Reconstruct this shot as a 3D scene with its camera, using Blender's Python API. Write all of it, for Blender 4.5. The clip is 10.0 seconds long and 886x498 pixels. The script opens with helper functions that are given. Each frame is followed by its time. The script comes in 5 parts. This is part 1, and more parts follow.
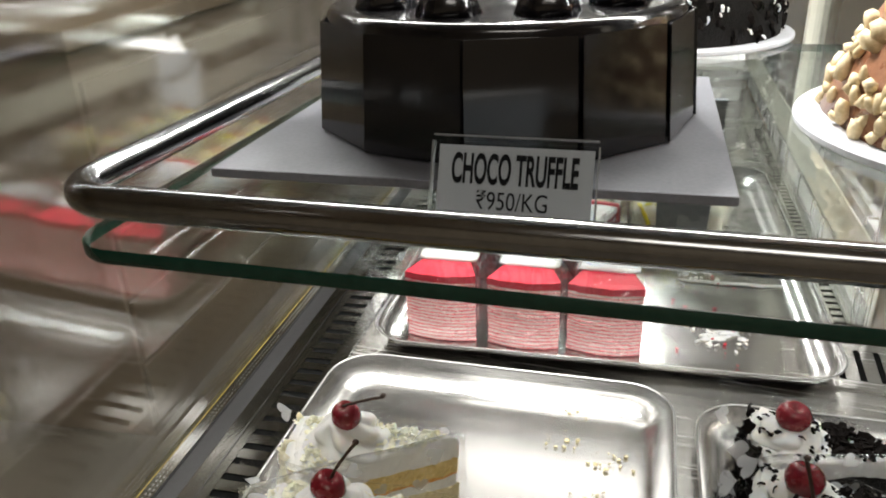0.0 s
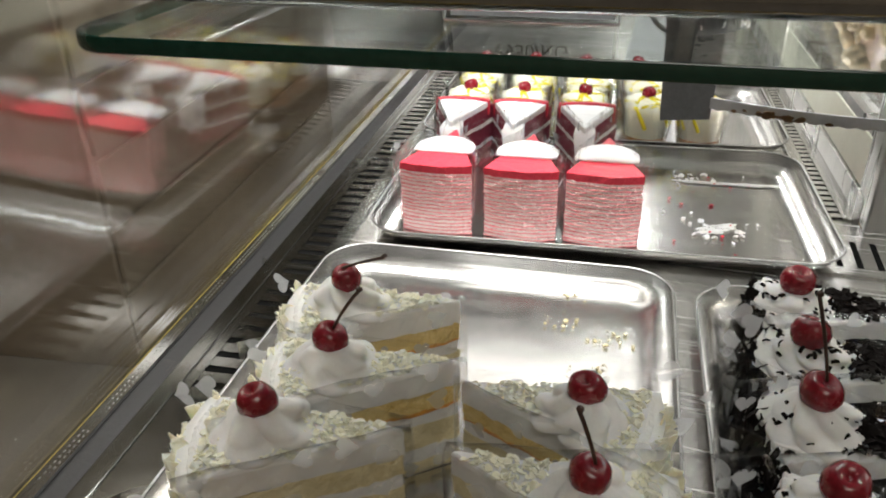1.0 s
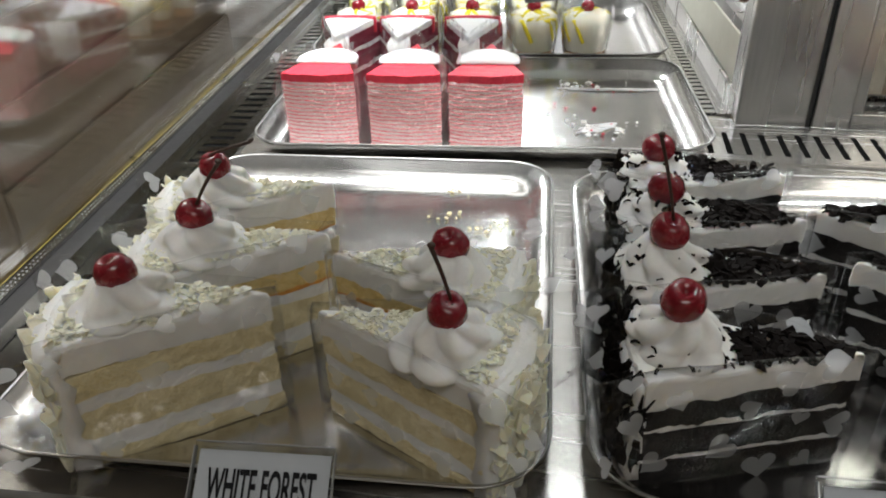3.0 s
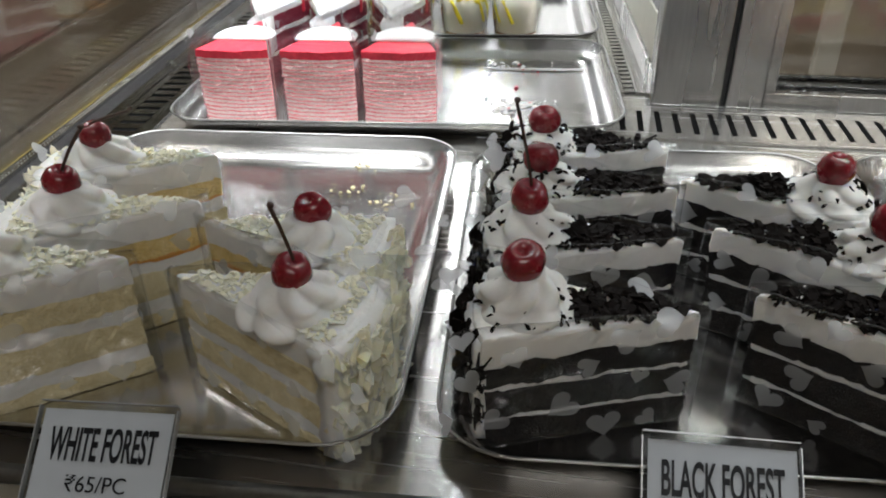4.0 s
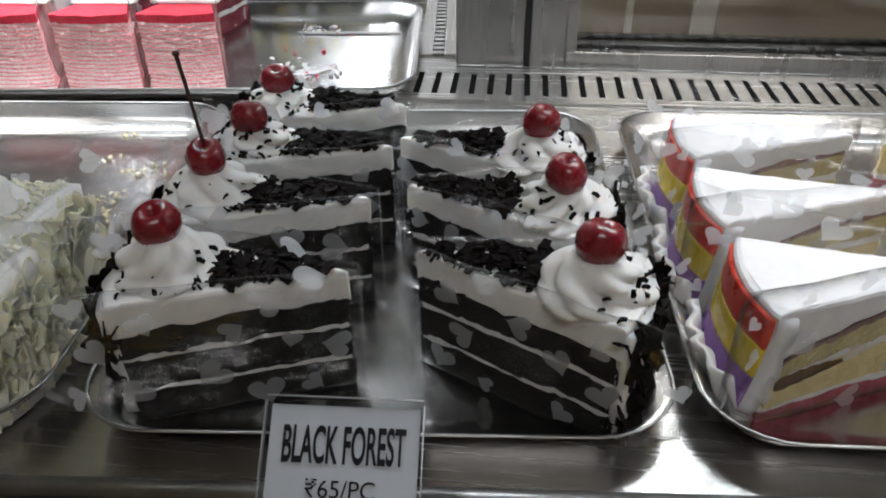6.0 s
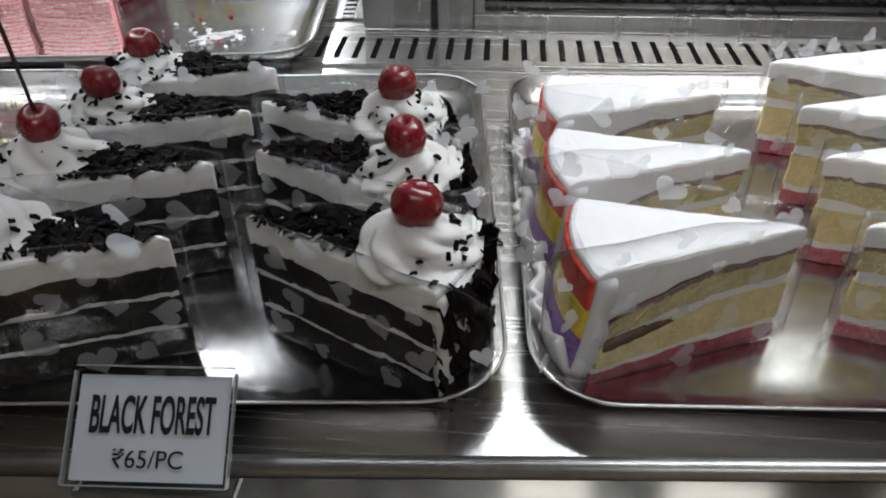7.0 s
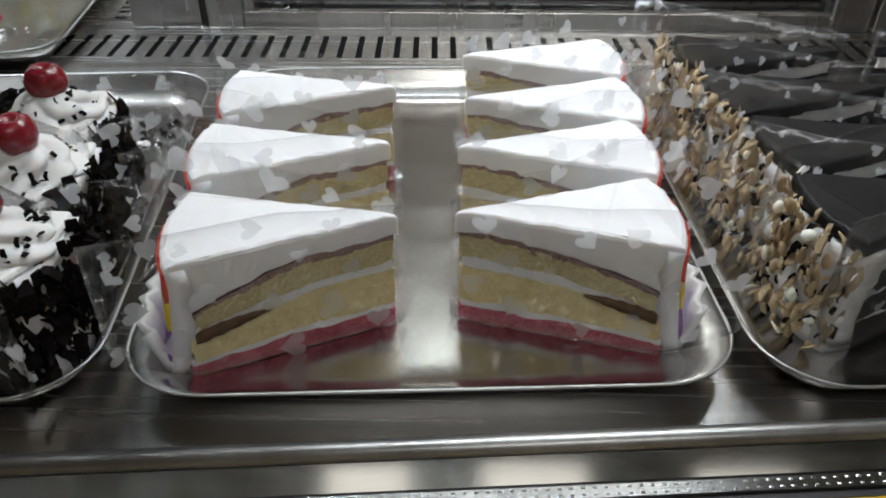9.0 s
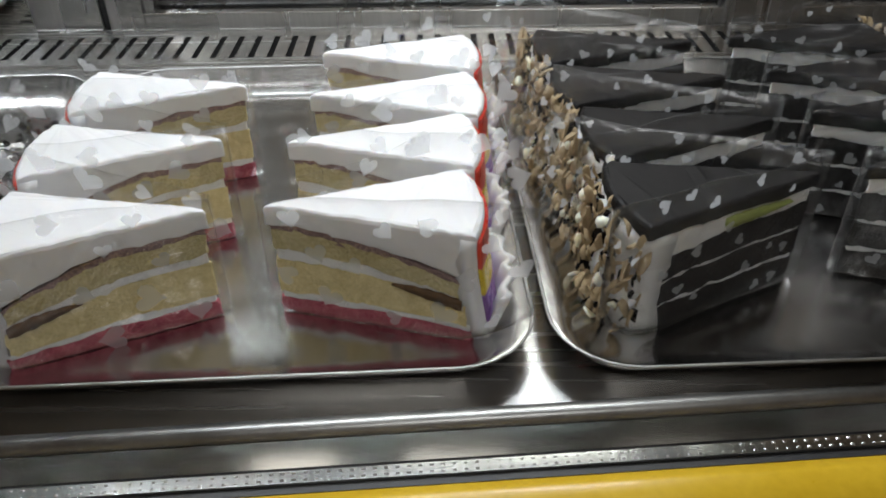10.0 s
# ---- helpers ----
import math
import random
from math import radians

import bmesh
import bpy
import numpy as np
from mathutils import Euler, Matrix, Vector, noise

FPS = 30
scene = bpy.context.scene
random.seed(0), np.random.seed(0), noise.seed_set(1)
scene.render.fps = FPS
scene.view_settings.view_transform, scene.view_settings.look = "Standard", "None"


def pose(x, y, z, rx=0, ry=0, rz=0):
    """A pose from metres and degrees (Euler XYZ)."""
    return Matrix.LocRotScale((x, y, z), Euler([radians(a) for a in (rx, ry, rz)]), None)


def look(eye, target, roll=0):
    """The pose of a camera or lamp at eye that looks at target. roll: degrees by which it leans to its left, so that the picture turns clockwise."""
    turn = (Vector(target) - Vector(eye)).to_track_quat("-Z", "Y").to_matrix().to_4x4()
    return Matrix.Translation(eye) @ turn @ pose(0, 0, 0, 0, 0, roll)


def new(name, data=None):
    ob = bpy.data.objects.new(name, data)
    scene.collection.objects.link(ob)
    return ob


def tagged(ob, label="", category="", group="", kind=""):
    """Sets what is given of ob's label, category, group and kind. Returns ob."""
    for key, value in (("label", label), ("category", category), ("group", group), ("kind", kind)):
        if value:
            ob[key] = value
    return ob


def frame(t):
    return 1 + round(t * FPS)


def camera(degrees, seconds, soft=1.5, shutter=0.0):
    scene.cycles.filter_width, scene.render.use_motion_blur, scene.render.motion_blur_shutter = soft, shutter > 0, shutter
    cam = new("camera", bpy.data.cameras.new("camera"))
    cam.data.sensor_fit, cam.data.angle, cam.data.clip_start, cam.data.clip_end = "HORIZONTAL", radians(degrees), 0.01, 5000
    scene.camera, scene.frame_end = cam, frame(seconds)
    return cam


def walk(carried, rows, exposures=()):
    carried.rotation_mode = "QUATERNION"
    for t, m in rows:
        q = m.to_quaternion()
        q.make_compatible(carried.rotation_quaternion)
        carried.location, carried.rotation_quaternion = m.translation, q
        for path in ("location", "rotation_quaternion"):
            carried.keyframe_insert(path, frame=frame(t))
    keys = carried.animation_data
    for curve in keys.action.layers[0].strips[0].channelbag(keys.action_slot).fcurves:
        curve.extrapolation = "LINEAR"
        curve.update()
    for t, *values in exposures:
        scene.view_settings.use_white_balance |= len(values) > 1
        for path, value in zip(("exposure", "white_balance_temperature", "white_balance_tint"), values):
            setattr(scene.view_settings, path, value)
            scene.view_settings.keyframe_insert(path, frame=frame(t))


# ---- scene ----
cam = camera(59.8, 10.0, soft=1.9)
PATH = [
    (0, (0.018, 0.044, 1.153), (-0.607, 1.748, 0.313), -2.1),
    (0.5, (0.009, 0.037, 1.131), (-0.601, 1.722, 0.243), -1.7),
    (1, (0.01, 0.027, 1.101), (-0.556, 1.696, 0.155), -1.3),
    (1.5, (0.012, 0.021, 1.075), (-0.485, 1.683, 0.082), -1.5),
    (2, (0.017, 0.017, 1.071), (-0.424, 1.684, 0.057), -2.0),
    (3.5, (0.072, 0.007, 1.055), (-0.284, 1.68, 0.018), -1.2),
    (4, (0.105, 0.01, 1.051), (-0.232, 1.68, 0.003), -1.0),
    (4.5, (0.136, 0.017, 1.044), (-0.17, 1.69, -0.009), -0.9),
    (5, (0.163, 0.029, 1.041), (-0.106, 1.704, -0.019), -0.5),
    (5.5, (0.195, 0.034, 1.038), (-0.035, 1.706, -0.036), -0.4),
    (7, (0.288, 0.048, 1.03), (0.128, 1.666, -0.136), -0.6),
    (7.5, (0.323, 0.051, 1.027), (0.207, 1.662, -0.153), -0.4),
    (8, (0.361, 0.053, 1.027), (0.305, 1.667, -0.153), -0.1),
    (8.5, (0.395, 0.053, 1.028), (0.378, 1.671, -0.147), 0.5),
    (9, (0.428, 0.051, 1.03), (0.411, 1.673, -0.139), 0.6),
    (9.5, (0.467, 0.045, 1.031), (0.439, 1.667, -0.139), 0.1),
    (10, (0.507, 0.042, 1.034), (0.501, 1.66, -0.141), -0.3),
]
# stops, white balance and tint along the clip
EXPOSURE = [(0.0, 0.18, 6900, 10), (0.5, 0.22, 6900, 10), (1.5, 0.08, 6850, 10), (3.5, 0.18, 6500, 10), (5.5, 0.18, 6250, 12), (7.5, 0.0, 6150, 11), (8.5, -0.04, 6150, 10), (10.0, 0.04, 6250, 10)]
walk(cam, [(t, look(eye, target, roll)) for t, eye, target, roll in PATH], EXPOSURE)
LED_BACK, SIDE_FILL, SHELF_FILL, SHOP_FRONT, SHOP_SIDE, SHOP_BACK = 5.6, 6.0, 0.14, 14.0, 18.0, 25.0

# ---- light ----
world = bpy.data.worlds.new("shop")
world.use_nodes = True
world.node_tree.nodes["Background"].inputs[0].default_value = (0.55, 0.5, 0.43, 1)
world.node_tree.nodes["Background"].inputs[1].default_value = 0.12


def area_lamp(name, place, target, size_x, size_y, watts, colour):
    data = bpy.data.lights.new(name, "AREA")
    data.shape, data.size, data.size_y, data.energy, data.color = "RECTANGLE", size_x, size_y, watts, colour
    ob = new(name, data)
    ob.matrix_world = look(place, target)
    return ob


# LED tube under the lid of the case, unseen side and shelf lamps added as fill, and the lamps of the shop's ceiling
area_lamp("led_light", (0.15, 0.540, 1.328), (0.15, 0.48, 0.8), 1.16, 0.03, LED_BACK, (0.95, 0.985, 1.0))
# Two unseen lamps added to brighten the cups and red slices of the wing.
area_lamp("led_light", (-0.11, 0.71, 1.328), (-0.11, 0.80, 0.8), 0.03, 0.30, SIDE_FILL, (0.95, 0.985, 1.0))
area_lamp("led_light", (-0.14, 1.58, 1.328), (-0.14, 1.40, 0.8), 0.03, 0.50, SIDE_FILL, (0.95, 0.985, 1.0))
# Unseen lamp added under the shelf, where the boards shade the white slices.
area_lamp("led_light", (-0.085, 0.665, 1.028), (-0.085, 0.40, 0.80), 0.24, 0.05, SHELF_FILL, (0.97, 0.99, 1.0))
area_lamp("ceiling_lamp_light", (0.6, -1.2, 2.93), (0.6, -1.1, 0), 1.2, 0.6, SHOP_FRONT, (1.0, 0.985, 0.95))
area_lamp("ceiling_lamp_light", (-1.6, 1.25, 2.93), (-1.6, 1.25, 0), 0.6, 1.2, SHOP_SIDE, (1.0, 0.95, 0.87))
area_lamp("ceiling_lamp_light", (0.9, 2.2, 2.93), (0.9, 2.2, 0), 1.2, 0.6, SHOP_BACK, (1.0, 0.95, 0.87))

# ---- materials ----


def material(name):
    m = bpy.data.materials.new(name)
    m.use_nodes = True
    nt = m.node_tree
    return m, nt, nt.nodes["Principled BSDF"], nt.nodes["Material Output"]


def node(nt, kind, **values):
    n = nt.nodes.new(kind)
    for k, v in values.items():
        n.inputs[k.replace("_", " ")].default_value = v
    return n


def coords(nt, scale=(1, 1, 1)):
    c = nt.nodes.new("ShaderNodeTexCoord")
    m = nt.nodes.new("ShaderNodeMapping")
    m.inputs["Scale"].default_value = scale
    nt.links.new(c.outputs["Object"], m.inputs["Vector"])
    return m.outputs["Vector"]


def surface(name, dark, light, rough=0.5, metal=0.0, scale=200.0, fine=900.0, bump=0.2, depth=0.001, stretch=(1, 1, 1), coat=0.0,
            sss=0.0, rough_span=0.15, pores=False, spec=0.5, detail=6.0):
    """A painted, baked or metal surface with colour variation at two scales, uneven gloss and fine relief."""
    m, nt, p, out = material(name)
    v = coords(nt, stretch)
    a = node(nt, "ShaderNodeTexNoise", Scale=scale, Detail=detail, Roughness=0.6)
    b = node(nt, "ShaderNodeTexVoronoi" if pores else "ShaderNodeTexNoise", Scale=fine)
    nt.links.new(v, a.inputs["Vector"])
    nt.links.new(v, b.inputs["Vector"])
    mixer = nt.nodes.new("ShaderNodeMath")
    mixer.operation = "MULTIPLY_ADD"
    mixer.inputs[1].default_value = 0.35
    nt.links.new(b.outputs[0], mixer.inputs[0])
    scaled = nt.nodes.new("ShaderNodeMath")
    scaled.operation = "MULTIPLY"
    scaled.inputs[1].default_value = 0.75
    nt.links.new(a.outputs[0], scaled.inputs[0])
    nt.links.new(scaled.outputs[0], mixer.inputs[2])
    ramp = nt.nodes.new("ShaderNodeValToRGB")
    ramp.color_ramp.elements[0].position, ramp.color_ramp.elements[1].position = 0.32, 0.72
    ramp.color_ramp.elements[0].color, ramp.color_ramp.elements[1].color = (*dark, 1), (*light, 1)
    nt.links.new(mixer.outputs[0], ramp.inputs[0])
    nt.links.new(ramp.outputs[0], p.inputs["Base Color"])
    r = nt.nodes.new("ShaderNodeMapRange")
    r.inputs["To Min"].default_value, r.inputs["To Max"].default_value = max(0.02, rough - rough_span), min(1, rough + rough_span)
    nt.links.new(a.outputs[0], r.inputs["Value"])
    nt.links.new(r.outputs[0], p.inputs["Roughness"])
    bm_ = node(nt, "ShaderNodeBump", Strength=bump, Distance=depth)
    nt.links.new(mixer.outputs[0], bm_.inputs["Height"])
    nt.links.new(bm_.outputs[0], p.inputs["Normal"])
    p.inputs["Metallic"].default_value = metal
    p.inputs["Specular IOR Level"].default_value = spec
    p.inputs["Coat Weight"].default_value = coat
    p.inputs["Coat Roughness"].default_value = 0.08
    if sss:
        p.inputs["Subsurface Weight"].default_value = sss
        p.inputs["Subsurface Radius"].default_value = (0.004, 0.003, 0.002)
        p.inputs["Subsurface Scale"].default_value = 1.0
    return m


def clear(name, tint=(1, 1, 1), gloss=1.0, rough=0.02, base=0.0, ripple=0.0, ripple_scale=60, power=5.0):
    """Thin clear sheet: what is behind shows through, the gloss follows Fresnel."""
    m, nt, p, out = material(name)
    nt.nodes.remove(p)
    tr = node(nt, "ShaderNodeBsdfTransparent", Color=(*tint, 1))
    gl = node(nt, "ShaderNodeBsdfGlossy", Roughness=rough)
    lw = node(nt, "ShaderNodeLayerWeight", Blend=0.5)
    fr = nt.nodes.new("ShaderNodeMath")
    fr.operation = "POWER"
    fr.inputs[1].default_value = power
    nt.links.new(lw.outputs["Facing"], fr.inputs[0])
    k = nt.nodes.new("ShaderNodeMath")
    k.operation = "MULTIPLY_ADD"
    k.use_clamp = True
    k.inputs[1].default_value, k.inputs[2].default_value = gloss, base
    nt.links.new(fr.outputs[0], k.inputs[0])
    mix = nt.nodes.new("ShaderNodeMixShader")
    nt.links.new(k.outputs[0], mix.inputs[0])
    nt.links.new(tr.outputs[0], mix.inputs[1])
    nt.links.new(gl.outputs[0], mix.inputs[2])
    if ripple:
        n = node(nt, "ShaderNodeTexNoise", Scale=ripple_scale, Detail=2.0)
        nt.links.new(coords(nt), n.inputs["Vector"])
        b = node(nt, "ShaderNodeBump", Strength=ripple, Distance=0.004)
        nt.links.new(n.outputs[0], b.inputs["Height"])
        nt.links.new(b.outputs[0], gl.inputs["Normal"])
    nt.links.new(mix.outputs[0], out.inputs[0])
    return m


def print_ink(name, colour, cover, glow_through=0.65):
    """Thin translucent print: lit from behind it shines, over dark cake it stays faint."""
    m, nt, p, out = material(name)
    nt.nodes.remove(p)
    tr = nt.nodes.new("ShaderNodeBsdfTransparent")
    df = node(nt, "ShaderNodeBsdfDiffuse", Color=(*colour, 1))
    tl = node(nt, "ShaderNodeBsdfTranslucent", Color=(*colour, 1))
    body, mix = nt.nodes.new("ShaderNodeMixShader"), nt.nodes.new("ShaderNodeMixShader")
    body.inputs[0].default_value, mix.inputs[0].default_value = glow_through, cover
    nt.links.new(df.outputs[0], body.inputs[1])
    nt.links.new(tl.outputs[0], body.inputs[2])
    nt.links.new(tr.outputs[0], mix.inputs[1])
    nt.links.new(body.outputs[0], mix.inputs[2])
    nt.links.new(mix.outputs[0], out.inputs[0])
    return m



def brushed(m, spread):
    """Draws the gloss out across the brush marks, which run along x."""
    nt = m.node_tree
    p = nt.nodes["Principled BSDF"]
    way = node(nt, "ShaderNodeCombineXYZ", X=0.0, Y=1.0, Z=0.0)
    p.inputs["Anisotropic"].default_value = spread
    nt.links.new(way.outputs[0], p.inputs["Tangent"])
    return m


CREAM = surface("whipped_cream", (0.72, 0.715, 0.69), (0.81, 0.805, 0.785), 0.5, 0, 90, 700, 0.25, 0.0006, sss=0.25)
ICING = surface("smooth_icing", (0.73, 0.73, 0.735), (0.80, 0.80, 0.805), 0.42, 0, 60, 400, 0.15, 0.0006, sss=0.2)
SPONGE = surface("vanilla_sponge", (0.60, 0.41, 0.13), (0.80, 0.64, 0.30), 0.9, 0, 140, 750, 0.6, 0.0012, pores=True, spec=0.2)
SPONGE_PALE = surface("pale_sponge", (0.60, 0.50, 0.27), (0.78, 0.70, 0.46), 0.9, 0, 140, 750, 0.6, 0.0012, pores=True, spec=0.2)
SPONGE_YELLOW = surface("yellow_sponge", (0.58, 0.47, 0.22), (0.78, 0.67, 0.37), 0.9, 0, 140, 750, 0.5, 0.0012, pores=True, spec=0.2)
SPONGE_PINK = surface("pink_sponge", (0.28, 0.03, 0.065), (0.52, 0.16, 0.19), 0.85, 0, 140, 750, 0.8, 0.0012, pores=True, spec=0.2)
SPONGE_BROWN = surface("chocolate_sponge", (0.005, 0.0048, 0.0048), (0.017, 0.0150, 0.0142), 0.9, 0, 160, 800, 0.9, 0.0012, pores=True, spec=0.25)
SPONGE_RED = surface("red_velvet_sponge", (0.10, 0.010, 0.028), (0.27, 0.04, 0.065), 0.85, 0, 160, 800, 0.8, 0.0012, pores=True, spec=0.2)
JAM = surface("berry_jam", (0.040, 0.006, 0.026), (0.42, 0.29, 0.25), 0.6, 0, 800, 1500, 0.9, 0.001)
SPONGE_KHAKI = surface("khaki_sponge", (0.40, 0.33, 0.15), (0.62, 0.55, 0.32), 0.9, 0, 60, 750, 0.6, 0.0012, pores=True, spec=0.2)
CRUST = surface("dark_crust", (0.045, 0.020, 0.006), (0.16, 0.085, 0.03), 0.8, 0, 200, 900, 0.8, 0.001)
PISTACHIO = surface("pistachio_paste", (0.20, 0.26, 0.04), (0.42, 0.46, 0.14), 0.7, 0, 200, 900, 0.6, 0.001)
CUP_CREAM = surface("lemon_cream", (0.80, 0.78, 0.62), (0.86, 0.85, 0.74), 0.5, 0, 90, 700, 0.25, 0.0006, sss=0.25)
ORANGE_JAM = surface("orange_filling", (0.55, 0.20, 0.03), (0.75, 0.38, 0.08), 0.4, 0, 200, 800, 0.5, 0.001)
CHERRY = surface("glazed_cherry", (0.11, 0.004, 0.010), (0.27, 0.012, 0.022), 0.26, 0, 140, 500, 0.25, 0.0008, coat=0.35, rough_span=0.10)
STEM = surface("cherry_stem", (0.02, 0.008, 0.004), (0.06, 0.025, 0.012), 0.6)
DARK_FLAKE = surface("dark_chocolate", (0.0028, 0.0022, 0.0022), (0.0085, 0.0062, 0.0052), 0.72, 0, 150, 600, 0.3, spec=0.06)
WHITE_FLAKE = surface("white_chocolate", (0.89, 0.85, 0.59), (0.94, 0.915, 0.75), 0.5, 0, 150, 600, 0.15, sss=0.6)
ALMOND = surface("almond_flakes", (0.20, 0.12, 0.045), (0.54, 0.43, 0.26), 0.6, 0, 110, 900, 0.4)
NUT = surface("cashew_nuts", (0.50, 0.36, 0.18), (0.80, 0.66, 0.42), 0.55, 0, 120, 700, 0.4)
GANACHE = surface("dark_ganache", (0.005, 0.005, 0.0055), (0.012, 0.011, 0.011), 0.46, 0, 60, 500, 0.2, rough_span=0.1, spec=0.16)
TRUFFLE = surface("glossy_truffle", (0.0035, 0.0035, 0.0045), (0.009, 0.008, 0.009), 0.16, 0, 60, 500, 0.1, coat=0.3, rough_span=0.08)
CREPE_RED = surface("red_crepe", (0.78, 0.05, 0.10), (0.93, 0.60, 0.58), 0.85, 0, 480, 900, 0.45, 0.0012, pores=True, spec=0.2)
CREPE_CREAM = surface("pink_cream", (0.90, 0.62, 0.61), (0.95, 0.93, 0.90), 0.8, 0, 420, 900, 0.4, 0.001, spec=0.2)
RED_TOP = surface("red_glaze_top", (0.48, 0.008, 0.03), (0.66, 0.03, 0.06), 0.5, 0, 160, 600, 0.4)
RED_GEL = surface("red_gel_icing", (0.62, 0.03, 0.02), (0.78, 0.09, 0.05), 0.3, 0, 80, 500, 0.2)
YELLOW_GEL = surface("yellow_gel_icing", (0.72, 0.50, 0.01), (0.86, 0.68, 0.04), 0.3, 0, 80, 500, 0.2)
PURPLE_GEL = surface("purple_gel_icing", (0.16, 0.06, 0.26), (0.28, 0.14, 0.40), 0.3, 0, 80, 500, 0.2)
LEMON = surface("lemon_syrup", (0.80, 0.66, 0.02), (0.88, 0.76, 0.07), 0.25, 0, 80, 500, 0.2)
CRUMBLE = surface("biscuit_crumble", (0.20, 0.08, 0.02), (0.46, 0.22, 0.07), 0.9, 0, 200, 700, 1.0, 0.0015, pores=True)
FILM = clear("cellophane", (0.98, 0.98, 0.98), 0.75, 0.10, 0.056, 0.9, 55)
FILM_HAZY = clear("hazy_film", (0.95, 0.95, 0.95), 0.8, 0.24, 0.085, 1.0, 45)
FILM_GLOSS = clear("wrinkled_film", (0.98, 0.98, 0.98), 0.8, 0.10, 0.08, 1.0, 70)
CUP = clear("clear_plastic", (0.98, 0.98, 0.97), 0.8, 0.04, 0.03)
FILM_GLINT = print_ink("film_edge_gloss", (0.88, 0.89, 0.90), 0.08)
HEART = print_ink("white_print", (0.86, 0.88, 0.90), 0.46)
TRAY = surface("polished_tray_steel", (0.45, 0.44, 0.43), (0.56, 0.55, 0.54), 0.22, 1, 14, 200, 0.012, 0.0004, (1, 3, 1), rough_span=0.07, detail=2.0)
TRAY_EDGE = surface("worn_tray_edge", (0.28, 0.28, 0.275), (0.42, 0.415, 0.40), 0.38, 1, 40, 300, 0.05, 0.0003, rough_span=0.1)
DECK = brushed(surface("brushed_deck_steel", (0.44, 0.43, 0.41), (0.60, 0.59, 0.57), 0.26, 1, 1.2, 5, 0.05, 0.0003, (4, 230, 4), rough_span=0.06, detail=3.0), 0.85)
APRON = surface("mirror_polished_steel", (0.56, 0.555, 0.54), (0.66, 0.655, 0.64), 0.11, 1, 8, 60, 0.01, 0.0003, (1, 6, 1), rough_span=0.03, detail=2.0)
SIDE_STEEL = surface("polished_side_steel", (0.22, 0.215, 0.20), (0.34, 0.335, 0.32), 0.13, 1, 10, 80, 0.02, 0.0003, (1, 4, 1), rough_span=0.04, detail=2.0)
FRAME = surface("brushed_frame_steel", (0.38, 0.375, 0.365), (0.56, 0.55, 0.54), 0.28, 1, 24, 320, 0.05, 0.0004, (1, 1, 0.08), rough_span=0.08)
CHROME = surface("chrome_tube", (0.20, 0.20, 0.205), (0.30, 0.30, 0.30), 0.17, 1, 40, 300, 0.03, 0.0003, rough_span=0.06)
RUBBER = surface("black_rubber", (0.008, 0.008, 0.009), (0.022, 0.022, 0.024), 0.5)
SLOT_SHADE = surface("duct_black", (0.004, 0.004, 0.004), (0.010, 0.010, 0.010), 0.9, spec=0.0)
YELLOW = surface("yellow_enamel", (0.62, 0.38, 0.012), (0.76, 0.50, 0.03), 0.32, 0, 22, 260, 0.12, coat=0.3)
DULL_YELLOW = surface("worn_yellow_edge", (0.16, 0.12, 0.015), (0.38, 0.29, 0.05), 0.5, 0, 60, 400, 0.2)
IVORY = surface("ivory_frame_paint", (0.74, 0.73, 0.62), (0.83, 0.82, 0.72), 0.45, 0, 20, 220, 0.1)
BOARD = surface("silver_cake_board", (0.12, 0.12, 0.135), (0.20, 0.20, 0.22), 0.42, 0.3, 30, 500, 0.12, rough_span=0.1)
WHITE_BOARD = surface("white_cake_board", (0.46, 0.47, 0.50), (0.60, 0.61, 0.64), 0.5, 0, 40, 400, 0.1)
PAPER = surface("tag_paper", (0.44, 0.46, 0.50), (0.52, 0.545, 0.58), 0.7, 0, 60, 600, 0.05)
INK = surface("black_ink", (0.008, 0.008, 0.010), (0.018, 0.018, 0.021), 0.75, spec=0.15)
SLEEVE = surface("acrylic_edge", (0.20, 0.21, 0.22), (0.34, 0.35, 0.36), 0.15, 0, 60, 400, 0.05, coat=0.5)
ACRYLIC = clear("acrylic_holder", (0.96, 0.97, 0.97), 0.18, 0.10, 0.001)
PANE = clear("case_glass", (0.93, 0.94, 0.93), 0.8, 0.03, 0.09, power=2.6)
SIDE_PANE = clear("side_glass_sheet", (0.90, 0.91, 0.90), 0.60, 0.06, 0.15, power=2.6)
SHELF_GLASS = clear("shelf_glass", (0.93, 0.965, 0.95), 0.9, 0.01, 0.03, power=4.0)
GREEN_EDGE = surface("glass_edge_green", (0.004, 0.030, 0.020), (0.012, 0.055, 0.038), 0.12, 0, 40, 200, 0.05)
PLASTER = surface("shop_wall_paint", (0.30, 0.235, 0.17), (0.42, 0.34, 0.25), 0.8, 0, 3, 40, 0.1)
BEIGE = surface("beige_paint", (0.50, 0.44, 0.35), (0.62, 0.56, 0.46), 0.7, 0, 4, 60, 0.1)
FLOOR = surface("floor_tile", (0.25, 0.22, 0.18), (0.36, 0.32, 0.27), 0.4, 0, 5, 70, 0.1)
LAMP = bpy.data.materials.new("led_diffuser")
LAMP.use_nodes = True
LAMP.node_tree.nodes["Principled BSDF"].inputs["Emission Color"].default_value = (1, 0.93, 0.80, 1)
LAMP.node_tree.nodes["Principled BSDF"].inputs["Emission Strength"].default_value = 1.2
CARD_DARK = surface("slate_card", (0.13, 0.14, 0.16), (0.19, 0.20, 0.22), 0.5)

# ---- mesh tools ----


